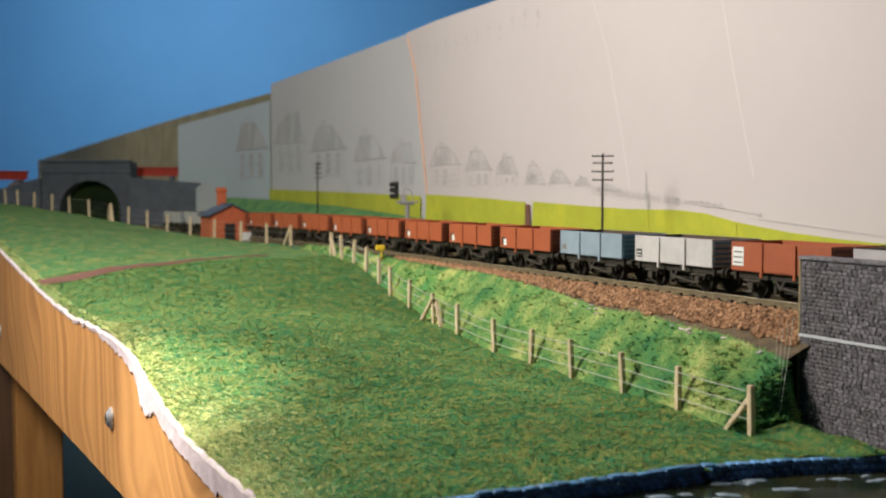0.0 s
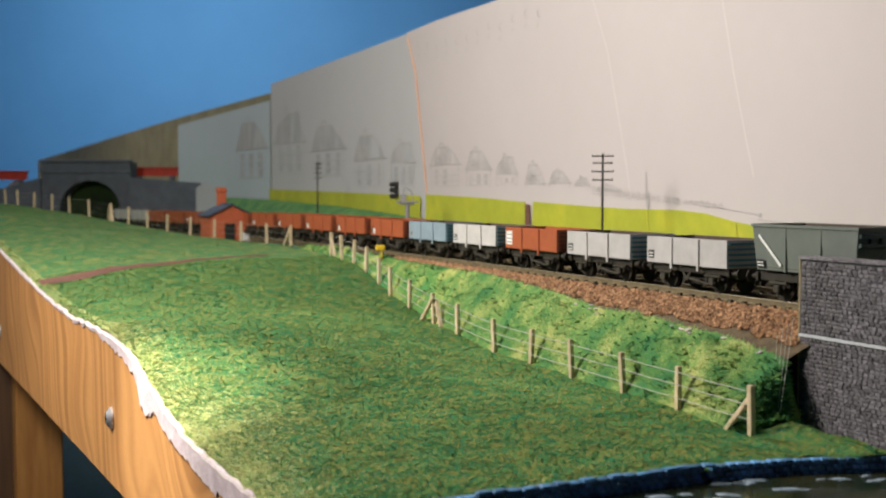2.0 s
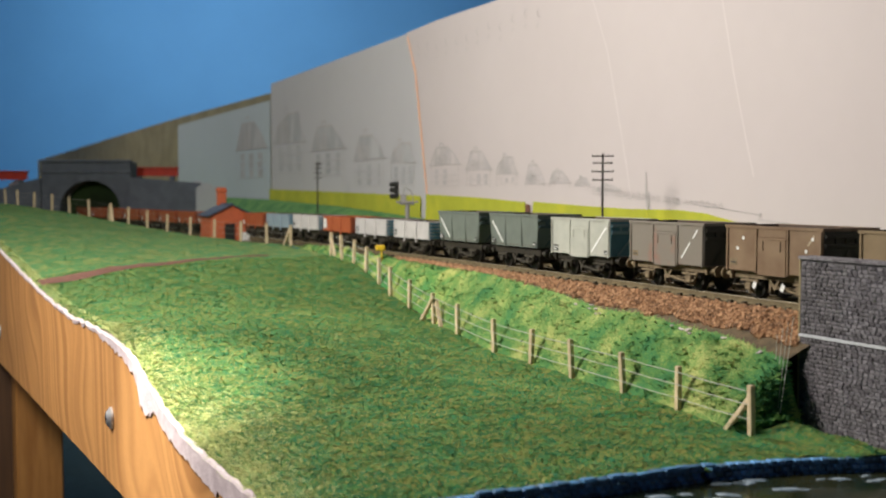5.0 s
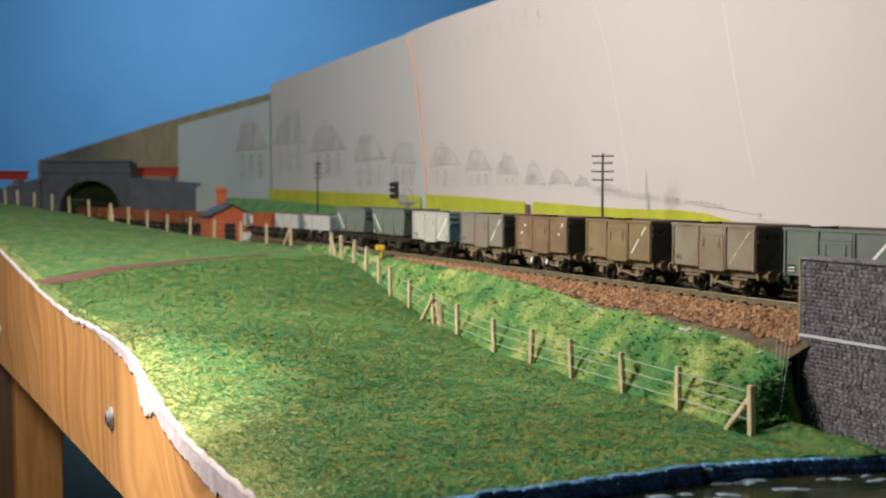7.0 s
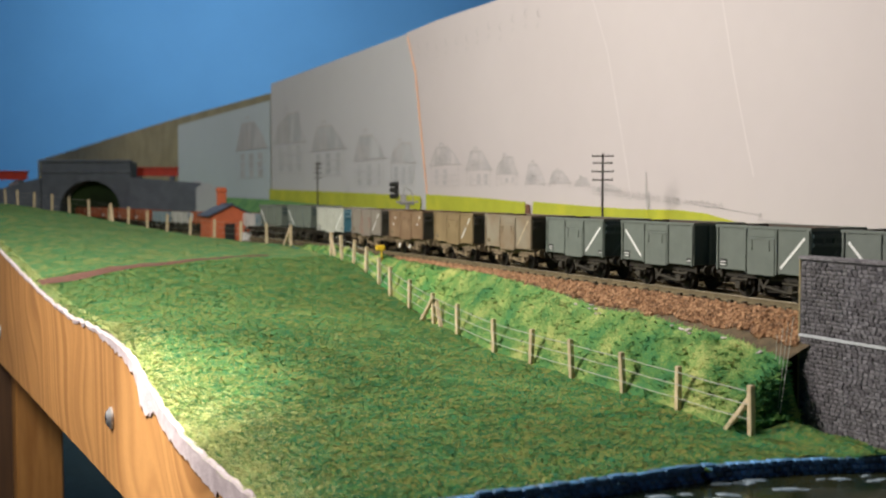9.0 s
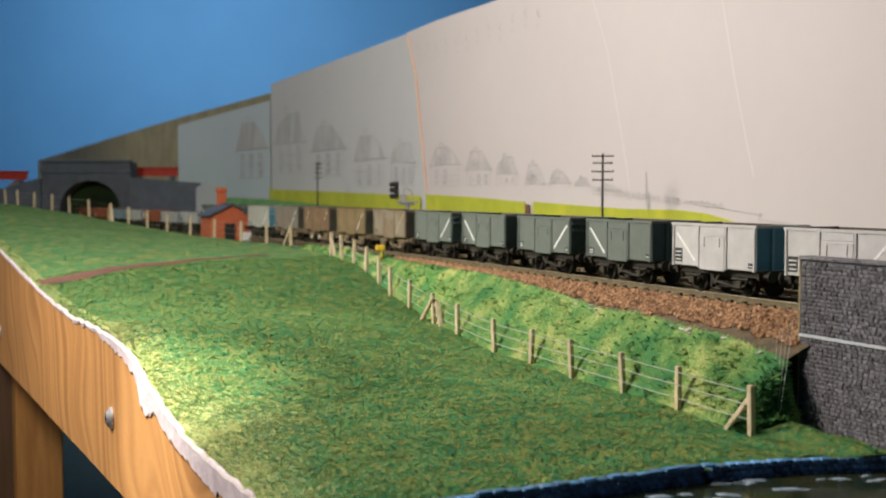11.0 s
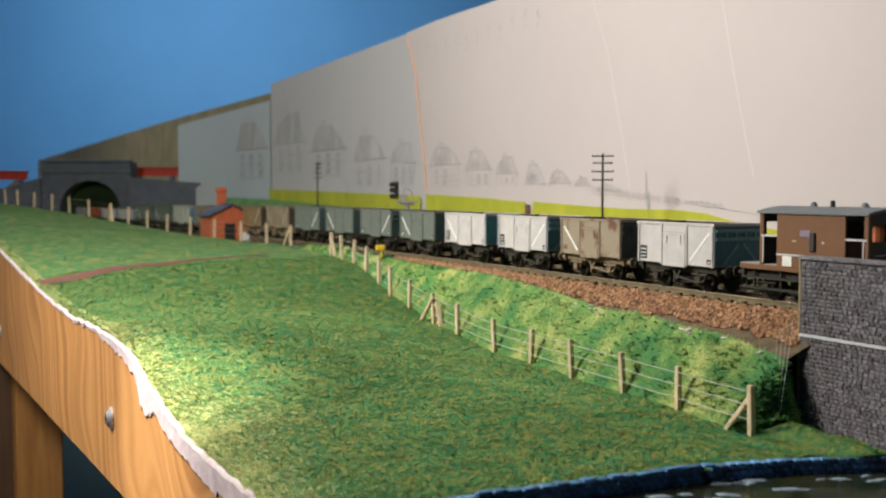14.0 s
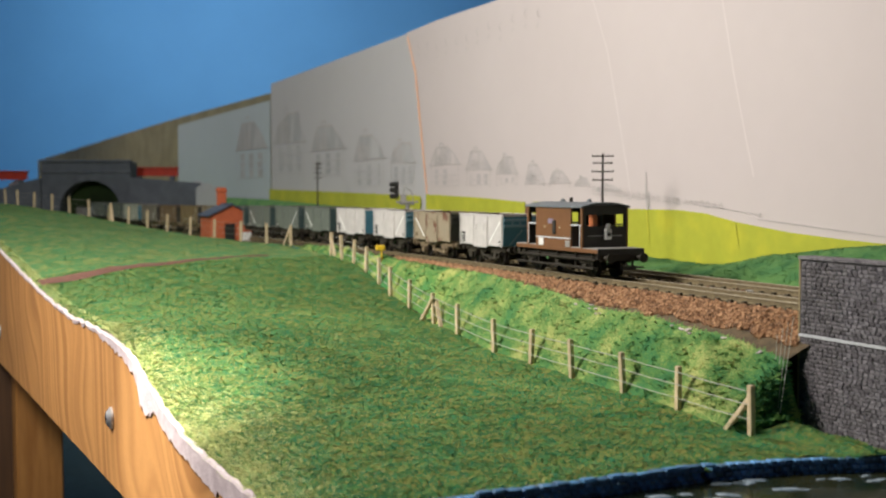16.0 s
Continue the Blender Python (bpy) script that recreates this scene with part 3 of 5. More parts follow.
def fence():
    spots = [(-39.8, -66), (11.2, -64.5), (56.8, -63), (106.7, -61.5), (152.7, -60), (200, -58.5), (253.8, -57), (293.8, -55.5), (338.6, -54), (378, -52.5), (404.2, -51), (435.4, -49.5), (467.2, -48), (498, -47), (530.8, -45)]
    far = [(665, -39), (707.7, -50.7), (753, -65), (801, -81), (845, -97), (889, -113), (926, -128), (962, -143), (996, -158), (1037, -177), (1074, -195), (1109, -212), (1146, -230), (1178, -247), (1203, -260)]
    rnd = random.Random(3)
    base = None
    tops = []
    for u, v in spots + far:
        p = S(u, v, fence_z(u) + 0.3)
        m = Matrix.Translation(p) @ pose(0, 0, 0, rnd.uniform(-2.5, 2.5), rnd.uniform(-3, 3), ANGLE + rnd.uniform(-8, 8))
        if base is None:
            base = fence_post(m)
        else:
            copy_thing(base, m)
        tops.append(p)
    # raking struts
    st = None
    for u, du, v in ((-39.8, 16, -66), (293.8, 13, -57), (293.8, -13, -54), (530.8, -12, -45), (665, 13, -40), (996, 11, -159), (996, -12, -157)):
        z = fence_z(u) + 0.3
        a, b = S(u, v, z + 15.5), S(u + du, v - (2 if abs(du) == 13 else 0), fence_z(u + du) - 1.5)
        m = Matrix.Translation(b) @ (a - b).to_track_quat("Z", "Y").to_matrix().to_4x4()
        if st is None:
            st = thing("fence_strut", "slanting tan wooden strut propping a fence post", "strut", "fence struts", m)
            part("strut", box(bmesh.new(), -1.2, 1.2, -1.1, 1.1, 0, 22.5, 0.25), POST, st)
        else:
            copy_thing(st, m)
    # threads
    for chain, r in ((tops[:15], 0.2), (tops[15:], 0.09)):
        for h in (6.0, 12.0, 17.5):
            bm = bmesh.new()
            for a, b in zip(chain, chain[1:]):
                off = Vector((-N.x, -N.y, 0)) * 1.35
                pa, pb = a / MM + off + Vector((0, 0, h)), b / MM + off + Vector((0, 0, h))
                mid = (pa + pb) / 2 - Vector((0, 0, 0.25))
                rod(bm, pa, mid, r, 5)
                rod(bm, mid, pb, r, 5)
            tagged(part("fence_wire", bm, WIRE), "thin pale thread strung along the fence posts", "fence wire", "fence wires")


# ---------------------------------------------------------------- stone wall beside the track, river
def abutment():
    t = thing("bridge_wall", "grey printed stone bridge wall with a pale string course", "wall", "", Matrix.Translation(S(-27, -30, 0)) @ Matrix.Rotation(math.radians(ANGLE + 180), 4, "Z"))
    # x runs towards the camera's side along the track, y towards the track
    part("core", boxes((0, 230, 0.5, 6.5, -66, 22)), MORTAR, t, "pale grey mortar backing")
    part("string_course", boxes((0.2, 230, -0.55, 0.5, -10.8, -9.6)), CARD, t, "pale string course")
    part("coping", boxes((-0.6, 230, -0.9, 7.2, 22.0, 23.6), bevel=0.3), STONE, t, "grey coping")
    part("end_strip", boxes((-0.9, -0.02, 0.2, 6.6, -60, 21.8)), PARCHED, t, "bare card edge")
    rnd = random.Random(8)
    shapes = []
    for k in range(8):
        w, h = rnd.uniform(1.9, 3.0), 1.42
        bm = box(bmesh.new(), -w / 2, w / 2, -rnd.uniform(0.15, 0.45), 0.6, -h / 2, h / 2, 0.2)
        for vv in bm.verts:
            vv.co += Vector((rnd.uniform(-0.2, 0.2), rnd.uniform(-0.1, 0.1), rnd.uniform(-0.16, 0.16)))
        me = bpy.data.meshes.new("stone")
        bm.transform(Matrix.Scale(MM, 4))
        bm.to_mesh(me)
        bm.free()
        me.materials.append(STONE)
        shapes.append((w, me))
    places = []
    z, row = -62.0, 0
    while z < 21.5:
        if not -11.4 < z < -9.0:
            x = 0.3 + rnd.uniform(0, 1.3)
            while x < 62:
                w, me = rnd.choice(shapes)
                places.append((x + w / 2, z + rnd.uniform(-0.12, 0.12), me))
                x += w + rnd.uniform(0.2, 0.45)
        z += 1.72
        row += 1
    near = [q for q in places if -46 < q[1] < 20 and q[0] < 60]
    near.sort(key=lambda q: q[0])
    near = near[:300]
    chosen = {id(q) for q in near}
    for x, zz, me in near:
        link("stone", me, t, "", Matrix.Translation(Vector((x, 0.3, zz)) * MM))
    verts, faces = [], []
    for q in places:
        if id(q) in chosen:
            continue
        n, off = len(verts), Vector((q[0], 0.3, q[1])) * MM
        verts += [v.co + off for v in q[2].vertices]
        faces += [[n + k for k in f.vertices] for f in q[2].polygons]
    me = bpy.data.meshes.new("stonework")
    me.from_pydata(verts, [], faces)
    me.materials.append(STONEREST)
    link("stonework", me, t, "grey stones of the rest of the wall")["kind"] = "stuff"


def river():
    rows = [[S(u, v, -53.2) for v in range(-240, 180, 20)] for u in range(-420, -70, 15)]
    sheet("water", rows, WATER, "dark glossy river with white foam streaks", "river")
    t = thing("river_wall", "low dark blue stone wall along the river bank", "wall")
    rnd = random.Random(4)
    legs = [((-75.5, -262), (-74.5, -116)), ((-74.5, -116), (-79.5, -82)), ((-79.5, -82), (-94, -38))]
    shared = None
    cores = bmesh.new()
    for (u0, v0), (u1, v1) in legs:
        p, q = S(u0, v0, 0) / MM, S(u1, v1, 0) / MM
        d = (q - p).normalized()
        ang = math.atan2(d.y, d.x)
        n = int((q - p).length / 3.4)
        for r in range(4):
            for i in range(n):
                m = Matrix.Translation((p + d * ((i + 0.5 + 0.5 * (r % 2)) * 3.4) + Vector((0, 0, -55.6 + r * 2.3 + rnd.uniform(-0.2, 0.2)))) * MM) @ Matrix.Rotation(ang + rnd.uniform(-0.06, 0.06), 4, "Z")
                if shared is None:
                    shared = part("stone", box(bmesh.new(), -1.6, 1.6, -1.6, 2.0, -1.05, 1.05, 0.3), RIVERSTONE, t, "", m).data
                else:
                    link("stone", shared, t, "", m)
    for i in range(17):
        v = -206 + 5.6 * i + rnd.uniform(-0.8, 0.8)
        bm = box(bmesh.new(), -1.6, 1.6, -2.6, 2.6, 0, rnd.uniform(0.7, 1.6), 0.35)
        for vv in bm.verts:
            vv.co += Vector((rnd.uniform(-0.35, 0.35), rnd.uniform(-0.3, 0.3), rnd.uniform(-0.2, 0.2)))
        part("coping_stone", bm, BLUEPAINT, t, "bright blue painted top stone", Matrix.Translation(S(-76.2, v, -47.7)) @ Matrix.Rotation(math.radians(ANGLE), 4, "Z"))
    for i in range(28):
        v = rnd.uniform(-190, -36)
        q = S(shore(v) - rnd.uniform(5, 24), v, -53.1)
        bm = bmesh.new()
        fx = rnd.uniform(1.5, 5.0)
        bmesh.ops.create_icosphere(bm, subdivisions=2, radius=1)
        for vv in bm.verts:
            k = 1 + 0.5 * noise.noise(vv.co * 1.7 + Vector((i, 0, 0)))
            vv.co = Vector((vv.co.x * k * fx, vv.co.y * k * fx * 0.45, vv.co.z * 0.35 * k))
        fo = part("foam_patch", bm, FOAM, None, "", Matrix.Translation(q) @ Matrix.Rotation(rnd.uniform(-0.3, 0.5), 4, "Z"))
        tagged(fo, "small white foam patch on dark river water", "foam", "foam patches")


# ---------------------------------------------------------------- backdrop
BACK_V = 134.0


def back(u, z, off=0.0):
    return S(u, BACK_V + off, z)


def slab(name, corners, off, thick, material, label, lower=0):
    """An upright sheet of paper or board: bottom left, top left, top right, bottom right as (u, z)."""
    bm = bmesh.new()
    f = [bm.verts.new(back(u, z, off) / MM) for u, z in corners]
    g = [bm.verts.new(back(u, z, off + thick) / MM) for u, z in corners]
    n = len(corners)
    bm.faces.new(f)
    bm.faces.new(g[::-1])
    for i in range(n):
        bm.faces.new((f[i], g[i], g[(i + 1) % n], f[(i + 1) % n]))
    bmesh.ops.recalc_face_normals(bm, faces=bm.faces[:])
    return bm


def strokes(bm, lines, width, off):
    """Flat strokes on the paper, each along a chain of (u, z)."""
    for chain in lines:
        for (u0, z0), (u1, z1) in zip(chain, chain[1:]):
            a, b = Vector((u0, z0)), Vector((u1, z1))
            if (b - a).length < 0.01:
                continue
            d = (b - a).normalized()
            nn = Vector((-d.y, d.x)) * width / 2
            bm.faces.new([bm.verts.new(back(p.x, p.y, off) / MM) for p in (a - nn, b - nn, b + nn, a + nn)])


def backdrop():
    kind = "structure"
    # u grows away from the camera
    s1 = thing("backdrop_sheet", "large pale pinkish paper backdrop sheet with creases", "backdrop", "backdrop sheets")
    part("paper", slab("p", ((722, 4), (732, 74), (742, 117), (757, 180), (782, 226.5), (700, 230), (560, 231), (-420, 231), (-420, 4)), 0, 0.6, PAPER, ""), PAPER, s1)
    s2 = thing("backdrop_sheet", "pale paper backdrop sheet with pencil drawn houses", "backdrop", "backdrop sheets")
    part("paper", slab("p", ((1316, 4), (1316, 214), (760, 226.5), (700, 4)), 1.2, 0.6, PAPER, ""), PAPERCOOL, s2)
    s3 = thing("backdrop_sheet", "shorter grey paper backdrop sheet beside the far bridge", "backdrop", "backdrop sheets")
    part("paper", slab("p", ((2010, 4), (2002, 185), (1330, 190), (1330, 4)), 3.4, 0.6, PAPER, ""), PAPERGREY, s3)
    hb = thing("hardboard_panel", "bare brown hardboard panel behind the paper sheets", "panel")
    part("board", slab("p", ((4900, -67), (4900, 177), (2850, 195), (2000, 201), (1290, 202), (1290, -67)), 5, 4, HARDBOARD, ""), HARDBOARD, hb)
    for f in (s1, s2, s3, hb):
        f["kind"] = kind
    bm = bmesh.new()
    strokes(bm, [((725.5, 46), (731.5, 74), (741.5, 117), (756, 180), (778, 222))], 4.4, -0.5)
    part("orange_line", bm, ORANGELINE, s1, "thin orange painted line")
    bm = bmesh.new()
    strokes(bm, [((412, 231), (396, 206), (374, 162), (353, 94), (345, 67), (340, 46)), ((246, 231), (232, 182), (218, 127), (205, 84), (197, 60))], 1.6, -0.1)
    part("crease", bm, CREASE, s1, "pale vertical crease")
    # lime green strip along the foot
    band = slab("b", ((1330, 2), (1321, 52), (1006, 48.3), (742, 44.6), (742, 2)), -0.9, 0.5, LIME, "")
    b1 = thing("lime_strip", "yellow-green painted strip along the backdrop foot", "strip", "lime strips")
    part("strip", band, LIME, b1)
    b2 = thing("lime_strip", "yellow-green painted strip dipping near the wall", "strip", "lime strips")
    part("strip", slab("b", ((730, 0), (726, 46.5), (598, 43.7), (507, 40.2), (504, 0)), -1.2, 0.5, LIME, ""), LIME, b2)
    b3 = thing("lime_strip", "yellow-green painted strip dipping near the wall", "strip", "lime strips")
    part("strip", slab("b", ((496, -6), (492, 40.8), (402, 38), (345, 36.6), (279, 36.8), (247, 34.9), (216, 30), (188, 27), (161, 24.3), (113, 21.6), (83, 20.5), (-100, 15), (-100, -6)), -0.9, 0.5, LIME, ""), LIME, b3)
    b4 = thing("brown_strip", "small brown painted tree trunk on the backdrop", "strip")
    part("strip", slab("b", ((507, 2), (505, 38), (497, 38), (495, 2)), -1.6, 0.4, HARDBOARD, ""), EARTHLINE, b4)
    for f in (b1, b2, b3, b4):
        f["kind"] = kind
    # pencil houses: far eave, near eave, ridge height, eave height
    rnd = random.Random(21)
    bm, dk, wash, cool, grey = bmesh.new(), bmesh.new(), bmesh.new(), bmesh.new(), bmesh.new()
    houses = ((1533, 1344, 162, 117), (1298, 1146, 163, 121), (1121, 984, 137, 105), (953, 849, 118, 88), (832, 757, 104, 82), (717, 643, 96, 77), (630, 574, 89, 71), (565, 522, 82, 66.5), (508, 472, 74, 57), (465, 429, 67.5, 57), (422, 398, 61.5, 55), (388, 352, 55, 50.5))
    for i, (ua, ub, z, e) in enumerate(houses):
        w, h = ua - ub, z - e
        jig = lambda c, q=1.0: [(a + rnd.uniform(-0.012, 0.012) * w * q, b + rnd.uniform(-0.04, 0.04) * h * q) for a, b in c]
        off = -0.1 if ua < 720 else (0.85 if ua < 1316 else 3.0)
        fill = wash if ua < 720 else (cool if ua < 1316 else grey)
        peak = 0.45 if i % 3 == 1 else 0.2
        roof = [(ua, e), (ua - 0.10 * w, e + 0.55 * h), (ua - peak * w, z), (ub + (0.75 - peak) * 0.7 * w, z - 0.02 * h), (ub + 0.16 * w, e + 0.5 * h), (ub, e)]
        fill.faces.new([fill.verts.new(back(a, b, off) / MM) for a, b in jig(roof, 0.5)])
        for k in range(3):
            strokes(dk if ua < 720 else bm, [jig(roof[:4])], 0.9 + 0.001 * w, off - 0.06 - 0.03 * k)
        strokes(bm, [jig(roof[3:]), jig([(ua + 0.03 * w, e), (ub - 0.03 * w, e)])], 0.9, off - 0.2)
        strokes(bm, [jig([(ua - 0.33 * w, z - 1), (ua - 0.33 * w, z + 0.22 * h), (ua - 0.45 * w, z + 0.22 * h), (ua - 0.45 * w, z - 1)])], 1.4, off - 0.2)
        for k in range(10):
            x = ua - w * (0.12 + 0.36 * k / 9)
            strokes(bm, [[(x, e + 1), (x - rnd.uniform(-0.02, 0.05) * w, e + h * rnd.uniform(0.5, 0.85))]], 0.012 * w + 0.4, off - 0.12)
        # dormer and rows of windows
        for q in (0.3, 0.62) if i > 4 else ():
            x = ua - q * w
            strokes(bm, [jig([(x + 0.06 * w, e + 0.08 * h), (x + 0.06 * w, e + 0.4 * h), (x - 0.06 * w, e + 0.4 * h), (x - 0.06 * w, e + 0.08 * h)])], 0.8, off - 0.24)
        strokes(bm, [jig([(ua - 0.04 * w, 54), (ua - 0.04 * w, e)]), jig([(ub + 0.06 * w, 54), (ub + 0.06 * w, e)])], 0.8, off - 0.2)
        for row in (0.35, 0.9, 1.45):
            zz = e - row * 0.55 * h - 3
            if zz < 56:
                continue
            for q in (0.22, 0.5, 0.78):
                x, d, g = ua - q * w, 0.07 * w, 0.13 * h
                fill.faces.new([fill.verts.new(back(a, b, off) / MM) for a, b in jig([(x + d, zz - g), (x + d, zz + g), (x - d, zz + g), (x - d, zz - g)], 0.5)])
            strokes(bm, [jig([(ua - 0.1 * w, zz - 0.2 * h), (ub + 0.1 * w, zz - 0.2 * h)])], 0.4, off - 0.2)
    part("pencil_shading", wash, WASH, s1, "soft grey pencil shading of roofs")
    part("pencil_shading", cool, WASHCOOL, s2, "soft grey pencil shading of roofs")
    part("pencil_shading", grey, WASHCOOL, s3, "soft grey pencil shading of a roof")
    part("pencil_line", bm, PENCIL, s2, "faint pencil lines of house fronts")
    part("pencil_outline", dk, PENCILDARK, s1, "grey pencil outlines of house roofs")
    bm = bmesh.new()
    strokes(bm, [[(316, 37), (318, 50), (320, 65)], [(318, 38), (320, 56)], [(314, 37), (315, 50)]], 1.5, -0.4)
    strokes(bm, [[(250, 40.5), (222, 38.0), (190, 35)], [(192, 32), (60, 23)]], 0.6, -0.4)
    for i in range(26):
        u = 392 - i * 6.4 + rnd.uniform(-2, 2)
        z, q = 51 - i * 0.42, rnd.uniform(1.2, 3.6) * (1 - i * 0.018)
        strokes(bm, [[(u + 1.6, z - q), (u + 1.2, z + q), (u - 1.0, z + q * 0.9), (u - 1.4, z - q * 0.8)], [(u + 3, z - q), (u - 3, z - q * 1.1)]], 0.55, -0.4)
    strokes(bm, [[(191, 33.6), (189.4, 36.2)]], 2.0, -0.45)
    for i in range(13):
        u = 770 - i * 24
        z = 207 - rnd.uniform(0, 9)
        strokes(bm, [[(u, z), (u + 5, z + 4), (u + 2, z + 8)], [(u + 1, z - 5), (u + 5, z - 8)]], 0.8, -0.4)
    part("pencil_marks", bm, PENCIL, s1, "loose faint pencil marks")
    bm = bmesh.new()
    strokes(bm, [[(317, 36), (315, 24), (313.5, 12)], [(214, 29), (211, 14)]], 1.8, -1.4)
    part("streak", bm, LIMEDARK, b3, "darker brush streak")


# ---------------------------------------------------------------- far bridge
def far_bridge():
    Y = 1850.0
    t = thing("road_bridge", "grey stone road bridge with a round arch over the tracks", "bridge", "", Matrix.Translation(Vector((-0.572, Y * MM, 0))))
    # local x to the right, z up, y away
    bm = bmesh.new()
    n = 18
    r, cz = 49.0, 18.0
    inner = [(r * math.cos(math.pi * i / n), cz + r * 0.98 * math.sin(math.pi * i / n)) for i in range(n + 1)]
    pts = [(r, -67)] + inner + [(-r, -67), (-78, -67), (-78, 96), (66, 96), (66, -67)]
    prism(bm, pts, 0, 40)
    part("arch_wall", bm, BRIDGE, t)
    bm = bmesh.new()
    for i in range(n):
        a0, a1 = math.pi * (i + 0.06) / n, math.pi * (i + 0.94) / n
        q = [(rr * math.cos(a), cz + rr * 0.98 * math.sin(a)) for rr, a in ((r, a0), (r + 8, a0), (r + 8, a1), (r, a1))]
        b2 = bmesh.new()
        prism(b2, q, -1.0, 2.0)
        part("voussoir", b2, BRIDGE, t)
    bm.free()
    part("parapet_coping", boxes((-80, 68, -3, 6, 96, 99.5), bevel=0.6), BRIDGE, t, "dark flat coping")
    part("string_course", boxes((-79, 67, -2, 0, 79, 82)), BRIDGE, t)
    # added dark plate closes the arch, standing for the shade inside
    part("arch_shade_plate", boxes((-60, 60, 40.3, 43, -67, 80)), VOID, t, "dark green plate for the shade inside the arch")
    wing = bmesh.new()
    prism(wing, ((66.5, -67), (66.5, 71), (178, 62), (190, 30), (190, -67)), -6, 6)
    part("wing_wall", wing, BRIDGE, t, "dark grey wing wall")
    wing = bmesh.new()
    prism(wing, ((-78.5, -67), (-78.5, 70), (-147, 52), (-230, 40), (-230, -67)), -6, 6)
    part("wing_wall", wing, BRIDGE, t, "sloping dark grey wing wall")
    g = thing("red_girder", "dark red girder parapet beyond the bridge", "girder", "red girders", Matrix.Translation(Vector((-0.522, 1.93, 0))))
    part("web", boxes((0, 74, 0, 6, 74, 87)), REDPAINT, g)
    part("flange", boxes((-1, 75, -2, 8, 87, 89)), REDPAINT, g)
    part("bearing", boxes((4, 12, -1, 7, -67, 74)), BRIDGE, g)
    part("bearing", boxes((60, 68, -1, 7, -67, 74)), BRIDGE, g)
    g2 = copy_thing(g, Matrix.Translation(Vector((-0.778, 1.93, -0.006))) @ Matrix.Rotation(radians(3), 4, "Z"))
    w = thing("card_mountain", "torn white card scenery former beside the bridge", "card")
    for i, (x, y, a) in enumerate(((-392, 1800, 0.1), (-372, 1760, -0.3), (-716, 1890, 0.2))):
        b2 = bmesh.new()
        top = 66 if i == 0 else (62 if i == 1 else 69)
        prism(b2, ((-26, -67), (-24, top - 8), (-14, top - 2), (-4, top), (8, top - 9), (14, top - 5), (22, top - 16), (28, -67)), 0, 1.2)
        part("card", b2, CARD, w, "", Matrix.Translation(Vector((x, y + 60, 0)) * MM) @ Matrix.Rotation(a, 4, "Z"))


# ---------------------------------------------------------------- hut, poles, signal, marker
def hut():
    t = thing("platelayers_hut", "small red brick hut with a blue slate gable roof and chimney", "hut", "", Matrix.Translation(Vector((-0.236, 1.272, 0))) @ Matrix.Rotation(radians(28), 4, "Z") @ Matrix.Diagonal((1.16, 1.16, 0.98, 1.0)))
    bm = bmesh.new()
    prism(bm, ((-20, -8), (20, -8), (20, 23), (0, 34), (-20, 23)), -0.9, 0.9)
    me = part("gable_wall", bm, BRICKRED, t)
    link("gable_wall", me.data, t, "", Matrix.Translation(Vector((0, 34, 0)) * MM))
    part("side_wall", boxes((-20, -18, 0.9, 33, -8, 23)), BRICKRED, t)
    part("side_wall", boxes((18, 20, 0.9, 33, -8, 23)), BRICKRED, t)
    for sgn in (-1, 1):
        for k in range(6):
            b2 = bmesh.new()
            x0, x1 = sgn * (23.5 - k * 4), sgn * (23.5 - (k + 1) * 4 - 0.6)
            z0, z1 = 21.6 + k * 2.2, 21.6 + (k + 1) * 2.2 + 0.3
            prism(b2, ((x0, z0 + 0.5), (x1, z1 + 0.5), (x1, z1 + 1.6), (x0, z0 + 1.8)), -3, 37)
            part("slate_course", b2, SLATE, t)
    part("ridge", boxes((-1.2, 1.2, -3, 37, 35.2, 37)), SLATE, t)
    part("chimney", boxes((-4, 4, 28, 35, 20, 55), (-4.8, 4.8, 27.2, 35.8, 50, 52.5), bevel=0.3), BRICKRED, t, "red brick chimney stack")
    d = part("door", boxes((-7, 3, -1.6, -1.0, -8, 14)), DARK, t, "dark doorway")
    part("notice", boxes((9.5, 19, -2.2, -1.3, -8, 4)), WHITE, t, "small white board")


def pole(m, h):
    t = thing("telegraph_pole", "dark brown telegraph pole with four crossarms", "telegraph pole", "telegraph poles", m)
    part("mast", rod(bmesh.new(), (0, 0, -6), (0, 0, h), 0.95, 8, 0.75), POLE, t)
    for k, (z, w) in enumerate(((h - 2, 8), (h - 7, 7), (h - 13, 8), (h - 19, 7.5))):
        a = part("crossarm", boxes((-w, w, -1.2, -0.5, z - 0.45, z + 0.45)), POLE, t)
        for x in (-w + 0.8, -w * 0.5, w * 0.5, w - 0.8):
            part("insulator", rod(bmesh.new(), (x, -0.85, z + 0.45), (x, -0.85, z + 1.5), 0.35, 6), SIGNALGREY, a)
    return t


